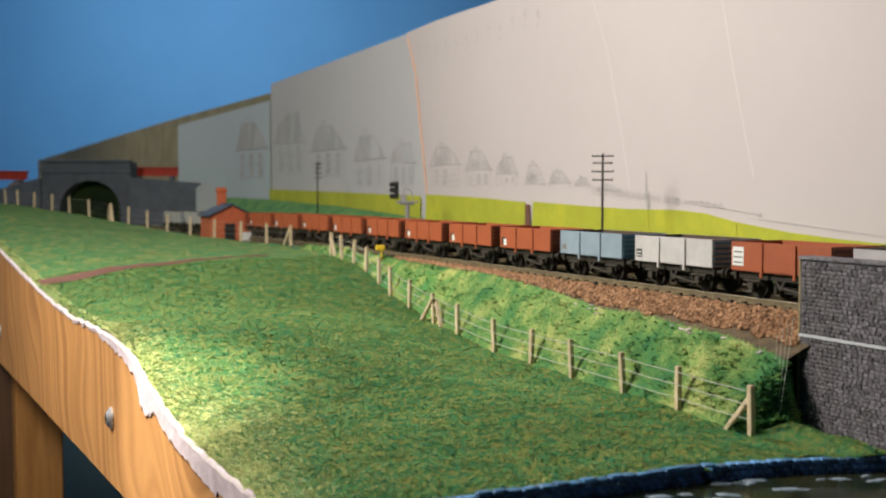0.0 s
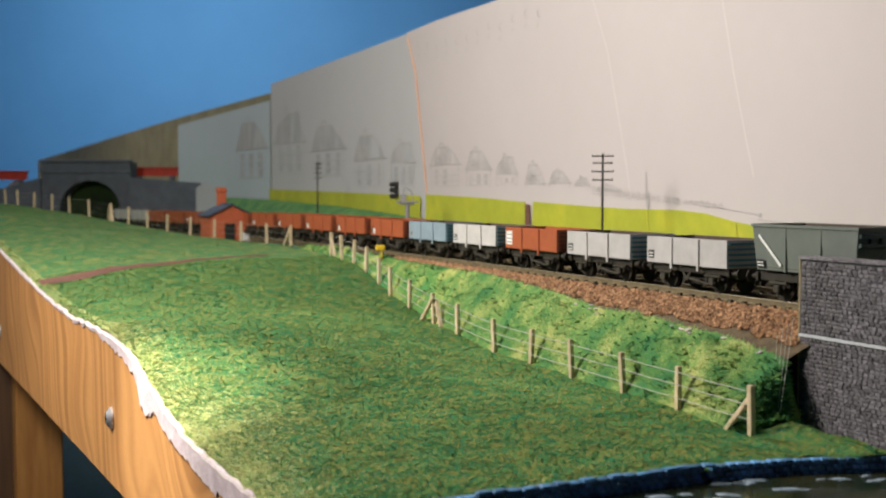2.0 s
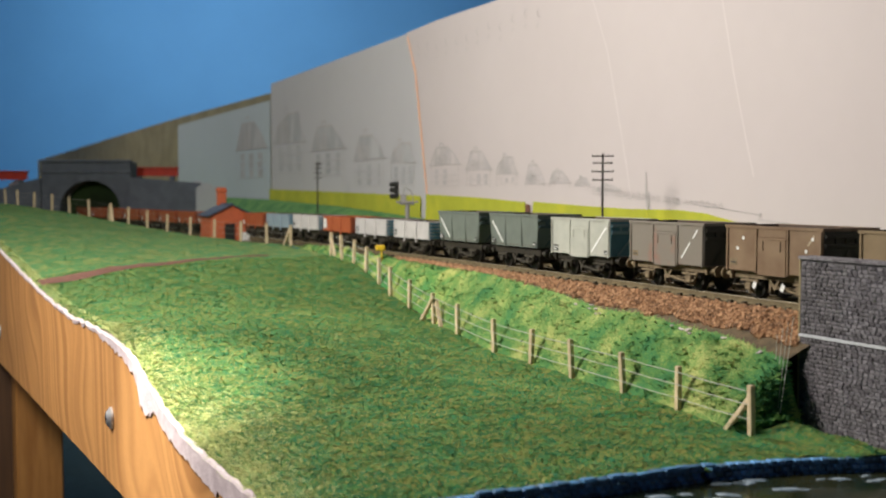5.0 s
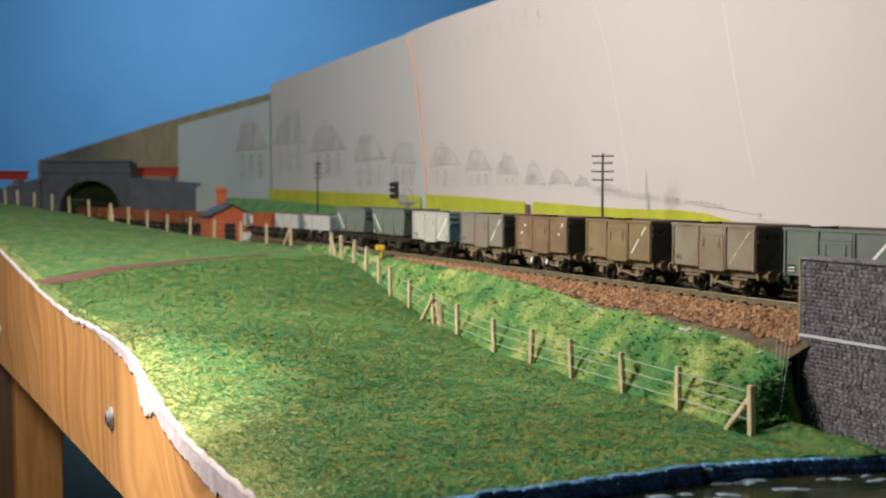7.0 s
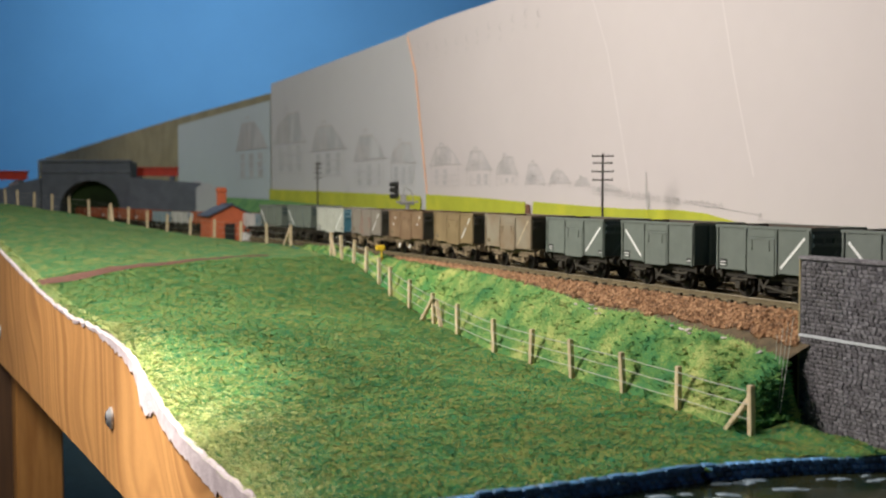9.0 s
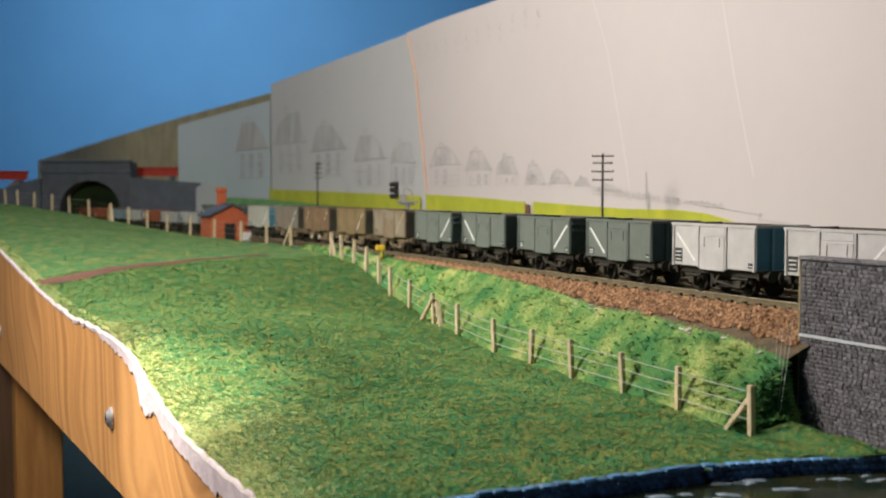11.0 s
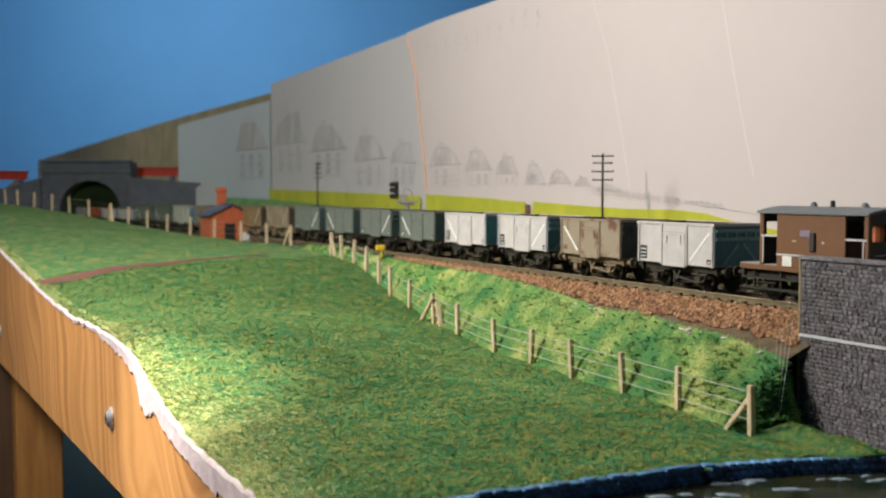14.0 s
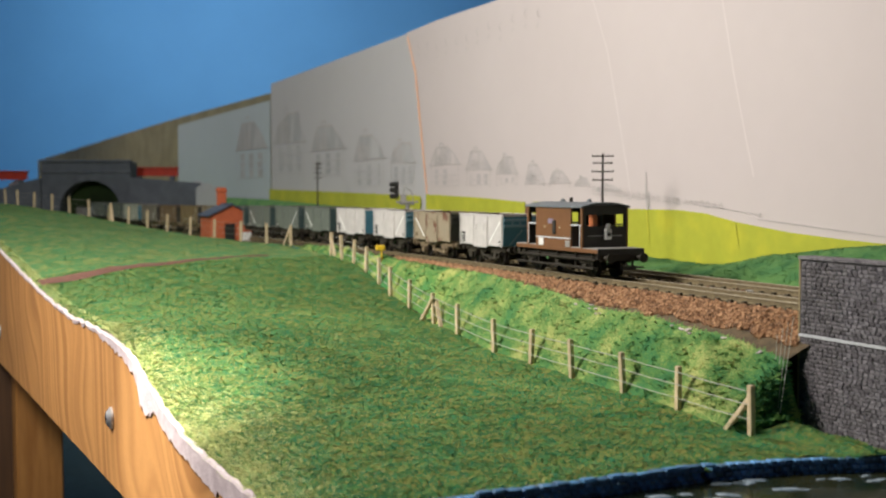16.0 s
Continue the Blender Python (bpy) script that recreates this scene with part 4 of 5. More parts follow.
def lineside():
    a = pole(Matrix.Translation(S(289, 75, 8)) @ Matrix.Rotation(radians(-8), 4, "Z"), 69.5)
    b = copy_thing(a, Matrix.Translation(S(919, 75, 15)) @ Matrix.Rotation(radians(62), 4, "Z"))
    t = thing("colour_light_signal", "three-aspect colour light signal on a grey platform, seen from behind", "signal", "", Matrix.Translation(S(636, 70, 0)))
    part("mast", rod(bmesh.new(), (2, 0, -8), (2, 0, 38), 2.2, 10), SIGNALGREY, t, "grey mast")
    part("platform", boxes((-9, 13, -4, 4, 38.4, 40.2), (-6, 9, -3, 3, 36.6, 38.4), bevel=0.3), SIGNALGREY, t)
    part("backplate", box(bmesh.new(), -11, -6.5, -1, 1, 42, 59.5, 0.8), SIGNALBLACK, t, "black head")
    for z in (45, 51, 56.5):
        part("hood", rod(bmesh.new(), (-10, -0.5, z), (-14.5, -3.5, z), 2.7, 10, 2.4), SIGNALBLACK, t)
    part("guard_rail", rod(rod(rod(bmesh.new(), (-2, -1, 40), (-1, -1, 55), 0.5, 6), (-1, -1, 55), (6, -1, 50), 0.5, 6), (6, -1, 50), (8, -1, 40), 0.5, 6), SIGNALGREY, t)
    part("cabinet", box(bmesh.new(), -5, 1, -2, 2, 40, 47, 0.5), SIGNALGREY, t)
    y = thing("yellow_marker", "small bright yellow lineside marker on a short stalk", "marker", "", Matrix.Translation(S(439, -36, -1.5)) @ Matrix.Rotation(radians(10), 4, "Z"))
    part("stalk", rod(bmesh.new(), (1, 0, -8), (1, 0, 6), 0.8, 8), YELLOW, y)
    part("head", box(bmesh.new(), -3.6, 3.8, -1.6, 1.6, 4.6, 9.0, 0.7), YELLOW, y)
    rnd = random.Random(77)
    ch = tagged(part("white_offcut", boxes((-3.4, 3.4, -0.7, 0.7, 0, 0.8), bevel=0.2), WHITE, None, "", Matrix.Translation(S(81, 35.5, -3.2)) @ Matrix.Rotation(radians(8), 4, "Z")), "small white plastic offcut lying between the rails", "offcut")
    for i in range(26):
        bm = bmesh.new()
        bmesh.ops.create_icosphere(bm, subdivisions=1, radius=rnd.uniform(0.5, 1.3))
        for vv in bm.verts:
            vv.co *= rnd.uniform(0.75, 1.25)
        tagged(part("stray_stone", bm, BALLAST, None, "", Matrix.Translation(S(rnd.uniform(20, 170), rnd.uniform(19, 39), -3.0))), "loose brown ballast stone between the tracks", "stone", "stray stones")
    for i in range(4):
        c = rod(bmesh.new(), S(-34 + i * 1.4, -47, -47) / MM, S(-27 + i * 2.6, -33 - i * 0.7, -2 - i * 3) / MM, 0.13, 5)
        tagged(part("bristle", c, NYLON), "clear stiff bristle sprouting beside the wall", "bristle", "bristles")


# ---------------------------------------------------------------- rolling stock
WHEEL_R = 6.0


def wheelset():
    """An axle with two disc wheels, turning about its own y axis."""
    bm = bmesh.new()
    rod(bm, (0, -11, 0), (0, 11, 0), 1.0, 8)
    for y in (-8.2, 8.2):
        s = 1 if y > 0 else -1
        rod(bm, (0, y - 1.1, 0), (0, y + 1.1, 0), WHEEL_R, 24)
        rod(bm, (0, y - s * 1.1, 0), (0, y - s * 1.7, 0), WHEEL_R + 0.8, 24)
        for k in range(3):
            a = math.radians(120 * k)
            rod(bm, (math.cos(a) * 3.3, y + s * 1.1, math.sin(a) * 3.3), (math.cos(a) * 3.3, y + s * 1.35, math.sin(a) * 3.3), 1.2, 8)
        rod(bm, (0, y + s * 1.0, 0), (0, y + s * 1.8, 0), 1.7, 10)
    return bm


MESH = {}


def shared(name, build, material, parent, label="", m=None, key=""):
    """A part whose mesh is built once for all wagons."""
    k = (name, material.name, key)
    if k not in MESH:
        ob = part(name, build(), material, parent, label, m)
        MESH[k] = ob.data
        return ob
    return link(name, MESH[k], parent, label, m)


WHEELS = []


def underframe(t, half, wb, um, zs):
    """Solebars, headstocks, buffers, axleguards, wheels, brake gear and couplings below a body."""
    for s in (-1, 1):
        shared("solebar", lambda: boxes((-half, half, -1, 1, zs - 3.6, zs), bevel=0.2), um, t, "", Matrix.Translation(Vector((0, s * 11.5, 0)) * MM), f"{half}{zs}")
        hs = shared("headstock", lambda: boxes((-0.9, 0.9, -14, 14, zs - 4.2, zs), bevel=0.25), um, t, "", Matrix.Translation(Vector((s * half, 0, 0)) * MM), f"{zs}")
        for y in (-11.3, 11.3):
            def buf():
                bm = rod(bmesh.new(), (0, 0, 0), (4.2, 0, 0), 1.5, 10, 1.1)
                rod(bm, (4.2, 0, 0), (5.6, 0, 0), 0.7, 8)
                return rod(bm, (5.6, 0, 0), (6.3, 0, 0), 2.9, 14)
            shared("buffer", buf, um, t, "", Matrix.Translation(Vector((s * (half + 0.9), y, zs - 2.2)) * MM) @ (Matrix.Rotation(math.pi, 4, "Z") if s < 0 else Matrix()))
        shared("coupling", lambda: boxes((0, 9.0, -2.2, 2.2, -0.5, 0.5), (8.2, 9.0, -4.5, 4.5, -0.9, 1.6), (4.0, 6.4, -0.8, 0.8, 0.5, 2.2)), UNDER, t, "black hook coupling", Matrix.Translation(Vector((s * half, 0, 6.2)) * MM) @ (Matrix.Rotation(math.pi, 4, "Z") if s < 0 else Matrix()))
        for x in (-wb / 2, wb / 2):
            def guard():
                bm = bmesh.new()
                prism(bm, ((-4.6, 0), (-1.6, -7.4), (1.6, -7.4), (4.6, 0), (3.0, 0), (1.5, -3.4), (-1.5, -3.4), (-3.0, 0)), -0.4, 0.4)
                return bm
            g = shared("axleguard", guard, UNDERGREY if um is UNDER else um, t, "", Matrix.Translation(Vector((x, s * 12.2, zs - 3.0)) * MM))
            def abox():
                return box(box(bmesh.new(), -1.9, 1.9, 0, 2.6, -2.0, 1.6, 0.4), -6.2, 6.2, 0.6, 1.8, 1.9, 3.0, 0.3)
            shared("axlebox", abox, UNDERGREY if um is UNDER else um, t, "", Matrix.Translation(Vector((x, s * 12.4 - (2.6 if s < 0 else 0), WHEEL_R + 0.3)) * MM))
        def lever():
            bm = bmesh.new()
            rod(bm, (-1, 0, 6.8), (17, 0, 4.6), 0.55, 6)
            rod(bm, (17, 0, 4.6), (22.5, 0, 5.8), 0.55, 6)
            prism(bm, ((-3.5, zs - 3.2), (-0.6, 5.4), (0.6, 5.4), (3.5, zs - 3.2), (2.2, zs - 3.2), (0, 7.4), (-2.2, zs - 3.2)), -0.4, 0.4)
            return bm
        shared("brake_lever", lever, UNDERGREY if um is UNDER else um, t, "", Matrix.Translation(Vector((0, s * 14.0, 0)) * MM) @ (Matrix.Rotation(math.pi, 4, "Z") if s > 0 else Matrix()), f"{zs}")
        def shoe():
            return boxes((-9.8, -8.2, -1, 1, 3, 9.5), (8.2, 9.8, -1, 1, 3, 9.5), (-9, 9, -0.4, 0.4, 5.6, 6.6))
        shared("brake_gear", shoe, um, t, "", Matrix.Translation(Vector((0, s * 8.2, 0)) * MM))
    # added black block fills the see-through gap as underbody shade
    shared("chassis_pan", lambda: boxes((-wb / 2 + 7.5, wb / 2 - 7.5, -6, 6, 3.2, zs - 0.4)), UNDER, t, "black block for the shade under the body", None, f"{wb}{zs}")
    for x in (-wb / 2, wb / 2):
        w = shared("wheelset", wheelset, WHEEL, t, "dark steel wheels on an axle", Matrix.Translation(Vector((x, 0, WHEEL_R)) * MM))
        WHEELS.append((w, x))


def bodyshell(L, W, z0, z1, slope=0.0, wall=0.9):
    """An open box with walls and a floor; slope moves the ends in at the foot."""
    bm = bmesh.new()
    h, b = L / 2, W / 2
    o = [(-h + slope, -b + slope * 0.4, z0), (h - slope, -b + slope * 0.4, z0), (h - slope, b - slope * 0.4, z0), (-h + slope, b - slope * 0.4, z0)]
    tp = [(-h, -b, z1), (h, -b, z1), (h, b, z1), (-h, b, z1)]
    it = [(-h + wall, -b + wall, z1), (h - wall, -b + wall, z1), (h - wall, b - wall, z1), (-h + wall, b - wall, z1)]
    O, T = [bm.verts.new(c) for c in o], [bm.verts.new(c) for c in tp]
    I = [bm.verts.new(c) for c in it]
    bm.faces.new(O[::-1])
    for i in range(4):
        j = (i + 1) % 4
        bm.faces.new((O[i], O[j], T[j], T[i]))
        bm.faces.new((T[i], T[j], I[j], I[i]))
    return bm


def lining(L, W, z0, z1, slope=0.0, wall=0.9):
    bm = bmesh.new()
    h, b = L / 2 - wall, W / 2 - wall
    F = [bm.verts.new(c) for c in ((-h + slope, -b, z0 + 1), (h - slope, -b, z0 + 1), (h - slope, b, z0 + 1), (-h + slope, b, z0 + 1))]
    T = [bm.verts.new(c) for c in ((-h, -b, z1 - 0.02), (h, -b, z1 - 0.02), (h, b, z1 - 0.02), (-h, b, z1 - 0.02))]
    bm.faces.new(F)
    for i in range(4):
        j = (i + 1) % 4
        bm.faces.new((F[j], F[i], T[i], T[j]))
    return bm


def slash(x0, z0, x1, z1, y, w=1.5):
    """A painted diagonal bar on the near side."""
    bm = bmesh.new()
    d = Vector((x1 - x0, z1 - z0)).normalized()
    nn = Vector((-d.y, d.x)) * w / 2
    pts = [(x0 - nn.x, z0 - nn.y), (x1 - nn.x, z1 - nn.y), (x1 + nn.x, z1 + nn.y), (x0 + nn.x, z0 + nn.y)]
    return prism(bm, pts, y, y + 0.12)


def panel(t, x, z, w, h, y, bars=2, ground_mat=None, ink=None):
    """A small lettering panel with plain bars for the unreadable writing."""
    pl = part("number_panel", boxes((x - w / 2, x + w / 2, y, y + 0.15, z - h / 2, z + h / 2)), ground_mat or LABELBLACK, t)
    rows = [(x - w * 0.38, x + w * 0.38, y + 0.15, y + 0.25, z - h / 2 + h * (k + 0.65) / (bars + 0.6) - 0.25, z - h / 2 + h * (k + 0.65) / (bars + 0.6) + 0.25) for k in range(bars)]
    part("lettering", boxes(*rows), ink or STRIPE, pl, "unreadable lettering as bars")


PAINT = {}


def paint(name, a, b=None, c=None, scale=120.0, lo=0.35, hi=0.65):
    if name not in PAINT:
        PAINT[name] = mat(name, a, b or tuple(x * 0.86 for x in a), scale, 0.62, c=c, lo=lo, hi=hi, bump=0.06, fine=900, var=0.06)
    return PAINT[name]


def low_wagon(colour, end, label, marks):
    t = thing("open_wagon", label, "railway wagon", "goods train")
    L, W, z0, z1 = 66.0, 31.0, 13.2, 27.0
    key = "low"
    shared("body", lambda: bodyshell(L, W, z0, z1), colour, t, "", None, key)
    shared("lining", lambda: lining(L, W, z0, z1), INSIDE if "rust" not in marks else colour, t, "brown inside", None, key)
    for s in (-1, 1):
        for x in (-11, 11):
            shared("door_post", lambda: box(bmesh.new(), -0.9, 0.9, 0, 0.9, z0 - 2.6, z1 - 0.4, 0.2), colour, t, "", Matrix.Translation(Vector((x, s * W / 2 - (0.9 if s < 0 else 0), 0)) * MM), key)
        shared("side_door", lambda: boxes((-9.8, 9.8, 0, 0.3, z0 + 0.6, z1 - 0.8), bevel=0.1), colour, t, "", Matrix.Translation(Vector((0, s * W / 2 - (0.6 if s < 0 else 0), 0)) * MM), key)
        for k in range(5):
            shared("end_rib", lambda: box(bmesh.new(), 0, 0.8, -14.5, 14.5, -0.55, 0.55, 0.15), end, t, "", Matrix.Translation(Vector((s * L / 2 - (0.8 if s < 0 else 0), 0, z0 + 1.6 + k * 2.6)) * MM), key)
    y = W / 2
    if "box" in marks:
        part("number_panel", boxes((26, 30.5, y, y + 0.15, 15.2, 20)), DARK, t)
        part("number_panel", boxes((24, 27.5, y + 0.16, y + 0.3, 14.6, 19)), STRIPE, t)
    elif "white" in marks:
        panel(t, 28, 20, 8, 9, y, 3, STRIPE, LABELBLACK)
    elif "dark" in marks:
        panel(t, 29, 17.5, 5, 4.4, y, 2, LABELBLACK)
    else:
        panel(t, 28, 17.5, 5, 3.4, y, 2, SIGNALGREY, LABELBLACK)
    underframe(t, L / 2 - 1, 40.0, UNDER, 13.0)
    return t


def mineral(colour, end, label, bar, dusty=False, hopper=False, ends="ribs"):
    t = thing("hopper_wagon" if hopper else "mineral_wagon", label, "railway wagon", "goods train")
    L, W, z0, z1 = (66.0, 32.0, 14.6, 35.6) if hopper else (64.5, 32.0, 13.4, 34.6)
    sl = 2.4 if hopper else 0.0
    key = "hop" if hopper else "min"
    shared("body", lambda: bodyshell(L, W, z0, z1, sl), colour, t, "", None, key)
    shared("lining", lambda: lining(L, W, z0, z1, sl), INSIDE, t, "dark rusty inside", None, key)
    shared("top_rail", lambda: boxes((-L / 2 - 0.5, L / 2 + 0.5, W / 2 - 0.6, W / 2 + 0.5, z1 - 1.0, z1 + 0.3), (-L / 2 - 0.5, L / 2 + 0.5, -W / 2 - 0.5, -W / 2 + 0.6, z1 - 1.0, z1 + 0.3), (-L / 2 - 0.5, -L / 2 + 0.6, -W / 2, W / 2, z1 - 1.0, z1 + 0.3), (L / 2 - 0.6, L / 2 + 0.5, -W / 2, W / 2, z1 - 1.0, z1 + 0.3)), colour, t, "", None, key)
    for s in (-1, 1):
        ys = s * W / 2
        for x in (-31.2, -10.6, 10.6, 31.2) if not hopper else (-11, 11):
            shared("side_post", lambda: box(bmesh.new(), -0.6, 0.6, -0.3, 0.7, z0 - 0.6, z1 - 1.0, 0.15), colour, t, "", Matrix.Translation(Vector((x, ys - (0.4 if s < 0 else 0) - s * (0.6 if hopper else 0), 0)) * MM), key)
        if not hopper:
            d = shared("side_door", lambda: boxes((-9.4, 9.4, -0.2, 0.6, z0 - 1.4, z1 - 6.0), (-9.8, 9.8, -0.2, 0.75, z1 - 6.0, z1 - 5.3), (-9.4, 9.4, -0.2, 0.3, z1 - 4.8, z1 - 1.2), bevel=0.12), colour, t, "", Matrix.Translation(Vector((0, ys - (0.5 if s < 0 else 0), 0)) * MM), key)
            shared("hinge", lambda: boxes((-6.3, -5.5, 0.6, 1.0, z1 - 11, z1 - 6.6), (5.5, 6.3, 0.6, 1.0, z1 - 11, z1 - 6.6)), colour, d, "", None, key)
        ex = s * L / 2 - (1.0 if s < 0 else 0)
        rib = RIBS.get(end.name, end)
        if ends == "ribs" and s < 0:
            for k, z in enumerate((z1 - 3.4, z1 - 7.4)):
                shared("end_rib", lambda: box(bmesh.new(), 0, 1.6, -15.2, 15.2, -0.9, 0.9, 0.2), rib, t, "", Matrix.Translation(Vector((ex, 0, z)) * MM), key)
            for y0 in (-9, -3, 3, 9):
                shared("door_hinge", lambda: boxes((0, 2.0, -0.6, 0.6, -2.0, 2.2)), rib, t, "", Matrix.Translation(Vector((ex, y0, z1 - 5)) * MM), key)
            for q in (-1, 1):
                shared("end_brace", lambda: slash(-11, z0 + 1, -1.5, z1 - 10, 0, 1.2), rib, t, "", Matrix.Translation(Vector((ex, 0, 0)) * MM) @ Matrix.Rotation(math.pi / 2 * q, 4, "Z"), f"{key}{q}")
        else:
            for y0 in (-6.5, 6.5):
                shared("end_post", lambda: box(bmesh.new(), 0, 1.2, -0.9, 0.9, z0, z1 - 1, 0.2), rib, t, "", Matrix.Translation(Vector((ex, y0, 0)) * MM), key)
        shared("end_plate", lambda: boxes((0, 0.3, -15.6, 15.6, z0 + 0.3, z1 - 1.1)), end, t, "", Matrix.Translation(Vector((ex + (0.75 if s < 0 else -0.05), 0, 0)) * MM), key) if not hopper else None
    y = W / 2 + 0.02
    zb = z0 + 2.5
    if bar == "/":
        part("stripe", slash(-13.2, zb, -28.5, z1 - 4.5, y, 1.3), STRIPE, t, "white diagonal stripe")
    elif bar == "\\":
        part("stripe", slash(28.5, z1 - 5.0, 13.5, zb, y, 1.3), STRIPE, t, "white diagonal stripe")
    elif bar == "faint":
        part("stripe", slash(-14, zb + 1, -21, zb + 9, y, 0.9), STRIPE, t, "worn white diagonal stripe")
        part("stripe", slash(-23, zb + 11, -27, zb + 15.5, y, 0.8), STRIPE, t, "worn white diagonal stripe")
    elif bar == "worn":
        for x0, z0w, x1, z1w in ((-13.5, zb, -19, zb + 6.3), (-19.6, zb + 7, -24, zb + 11.8), (-24.6, zb + 12.6, -28, zb + 16)):
            part("stripe", slash(x0, z0w, x1, z1w, y, 1.0), WORN, t, "worn cream diagonal stripe")
    elif bar == "specks":
        for x, z in ((20, zb + 13), (-22, zb + 8.5), (24, zb + 8), (-26, zb + 14)):
            part("paint_speck", rod(bmesh.new(), (x, y, z), (x, y + 0.15, z), 0.9, 8), STRIPE, t, "white paint speck")
        part("stripe", slash(-23, zb + 11, -27, zb + 15.5, y, 0.8), WORN, t, "worn cream diagonal stripe")
        for x in (13, -6):
            part("paint_speck", slash(x, 5.5, x - 1.5, 8.5, 15.6, 2.2), STRIPE, t, "white paint splash on the axlebox")
    if not dusty:
        if colour.name == "white_grey":
            panel(t, 27.0, z0 + 5.0, 6.0, 7.0, y, 3)
        else:
            panel(t, 27.0, z0 + 3.0, 5.4, 3.6, y, 2)
        panel(t, -28.5, z0 + 2.4, 3.6, 2.4, y, 1)
    else:
        panel(t, 27.0, z0 + 4.0, 5.0, 3.0, y, 1, UNDERDUST, LABELBLACK)
    underframe(t, L / 2 - 1, 36.0, UNDERDUST if dusty else UNDER, 13.2)
    return t


def brake_van():
    t = thing("brake_van", "brown bauxite goods brake van with open end platforms and grey roof", "brake van", "goods train")
    br = paint("bauxite_brown", (0.165, 0.071, 0.025))
    # near-black that puts the shade of the van's ends into the colour
    dk = paint("shade_black", (0.03, 0.024, 0.02))
    roof = paint("roof_grey", (0.15, 0.165, 0.18))
    W, L = 32.0, 97.0
    b = W / 2
    z0, z1 = 17.0, 40.9
    part("floor", boxes((-L / 2, L / 2, -b, b, 14.6, 17.0), bevel=0.2), br, t)
    part("platform_deck", boxes((-L / 2 + 0.3, L / 2 - 0.3, -b + 0.4, b - 0.4, 17.0, 17.5)), SIGNALGREY, t, "grey weathered deck")
    for s in (-1, 1):
        y0, y1 = (b - 1.0, b) if s > 0 else (-b, -b + 1.0)
        part("side_wall", boxes((-19, 23, y0, y1, z0, z1)), br, t)
        # waist rail, verandah sheeting and corner posts
        for q in (-1, 1):
            x0, x1 = (23, 33.5) if q > 0 else (-31, -19)
            xp = 33.5 if q > 0 else -31
            part("corner_post", boxes((xp - 0.9, xp + 0.9, y0 - 0.1, y1 + 0.1, z0, z1)), br, t)
            part("grab_rail", boxes((min(x0, x1), max(x0, x1), y0 + 0.1, y1 + 0.2, 30.2, 31.0)), CARD, t, "white handrail")
            part("rail_post", boxes((xp - q * 1.6 - 0.3, xp - q * 1.6 + 0.3, y1 if s > 0 else y0 - 0.35, y1 + 0.35 if s > 0 else y0, 18, 31)), CARD, t, "white handrail")
            part("door_frame", boxes((x0 if q < 0 else x1 - 1.4, x0 + 1.4 if q < 0 else x1, y0, y1, 31, z1)), br, t)
        part("waist_rail", boxes((-19, 23, (y1 if s > 0 else y0 - 0.3), (y1 + 0.3 if s > 0 else y0), 22.0, 22.7)), CARD, t, "white handrail")
        ya, yb = (y1, y1 + 1.0) if s > 0 else (y0 - 1.0, y0)
        part("ducket", box(bmesh.new(), -1.7, 1.7, ya, yb, 24.5, 33.0, 0.4), dk, t, "dark lookout")
        ya, yb = (y1, y1 + 0.2) if s > 0 else (y0 - 0.2, y0)
        part("number_patch", boxes((1.9, 8.0, ya, yb, 30.8, 33.8)), LILAC, t, "lilac patch")
        part("mark", boxes((10.6, 13.0, ya, yb, 28.4, 29.2), (-6.8, -5.4, ya, yb, 28.2, 29.2)), WORN, t, "small cream mark")
        part("notice", boxes((13, 19, (y1 if s > 0 else y0 - 0.32), (y1 + 0.32 if s > 0 else y0), 17.2, 21.8)), WHITE, t, "white paper label")
        part("notice", boxes((-18, -13, (y1 if s > 0 else y0 - 0.32), (y1 + 0.32 if s > 0 else y0), 17.2, 21)), SIGNALGREY, t, "grey data panel")
        part("step_board", boxes((-L / 2 + 2, L / 2 - 2, s * 14.5 - 2, s * 14.5 + 2, 10.4, 11.2)), UNDER, t)
        part("step_board", boxes((-L / 2 + 2, L / 2 - 2, s * 15.5 - 2, s * 15.5 + 2, 5.6, 6.4)), UNDER, t)
        for x in (-40, -22, 0, 22, 40):
            shared("step_hanger", lambda: boxes((-0.5, 0.5, -0.5, 0.5, 5.6, 14.6)), UNDER, t, "", Matrix.Translation(Vector((x, s * 14, 0)) * MM))
    for q in (-1, 1):
        xe = 23 if q > 0 else -19
        part("cabin_end", boxes((xe - 0.5, xe + 0.5, -b + 1, -5, z0, 30), (xe - 0.5, xe + 0.5, 3, b - 1, z0, 30), (xe - 0.5, xe + 0.5, -b + 1, -5, 38.2, z1), (xe - 0.5, xe + 0.5, 3, b - 1, 38.2, z1), (xe - 0.5, xe + 0.5, -6.2, -5, 30, 38.2), (xe - 0.5, xe + 0.5, 3, 4.2, 30, 38.2), (xe - 0.5, xe + 0.5, -5, 3, 35.5, z1)), dk, t)
        x = 33.5 if q > 0 else -31
        part("end_screen", boxes((x - 0.6, x + 0.6, -b + 0.9, b - 0.9, z0 + 0.5, 30)), dk, t, "end screen, its shade painted in as black")
        part("end_cornice", boxes((x - 0.6, x + 0.6, -b + 0.9, b - 0.9, 37, z1 + 1.5)), dk, t)
        part("end_stile", boxes((x - 0.6, x + 0.6, -b + 0.9, -b + 2.6, 30, 37)), dk, t)
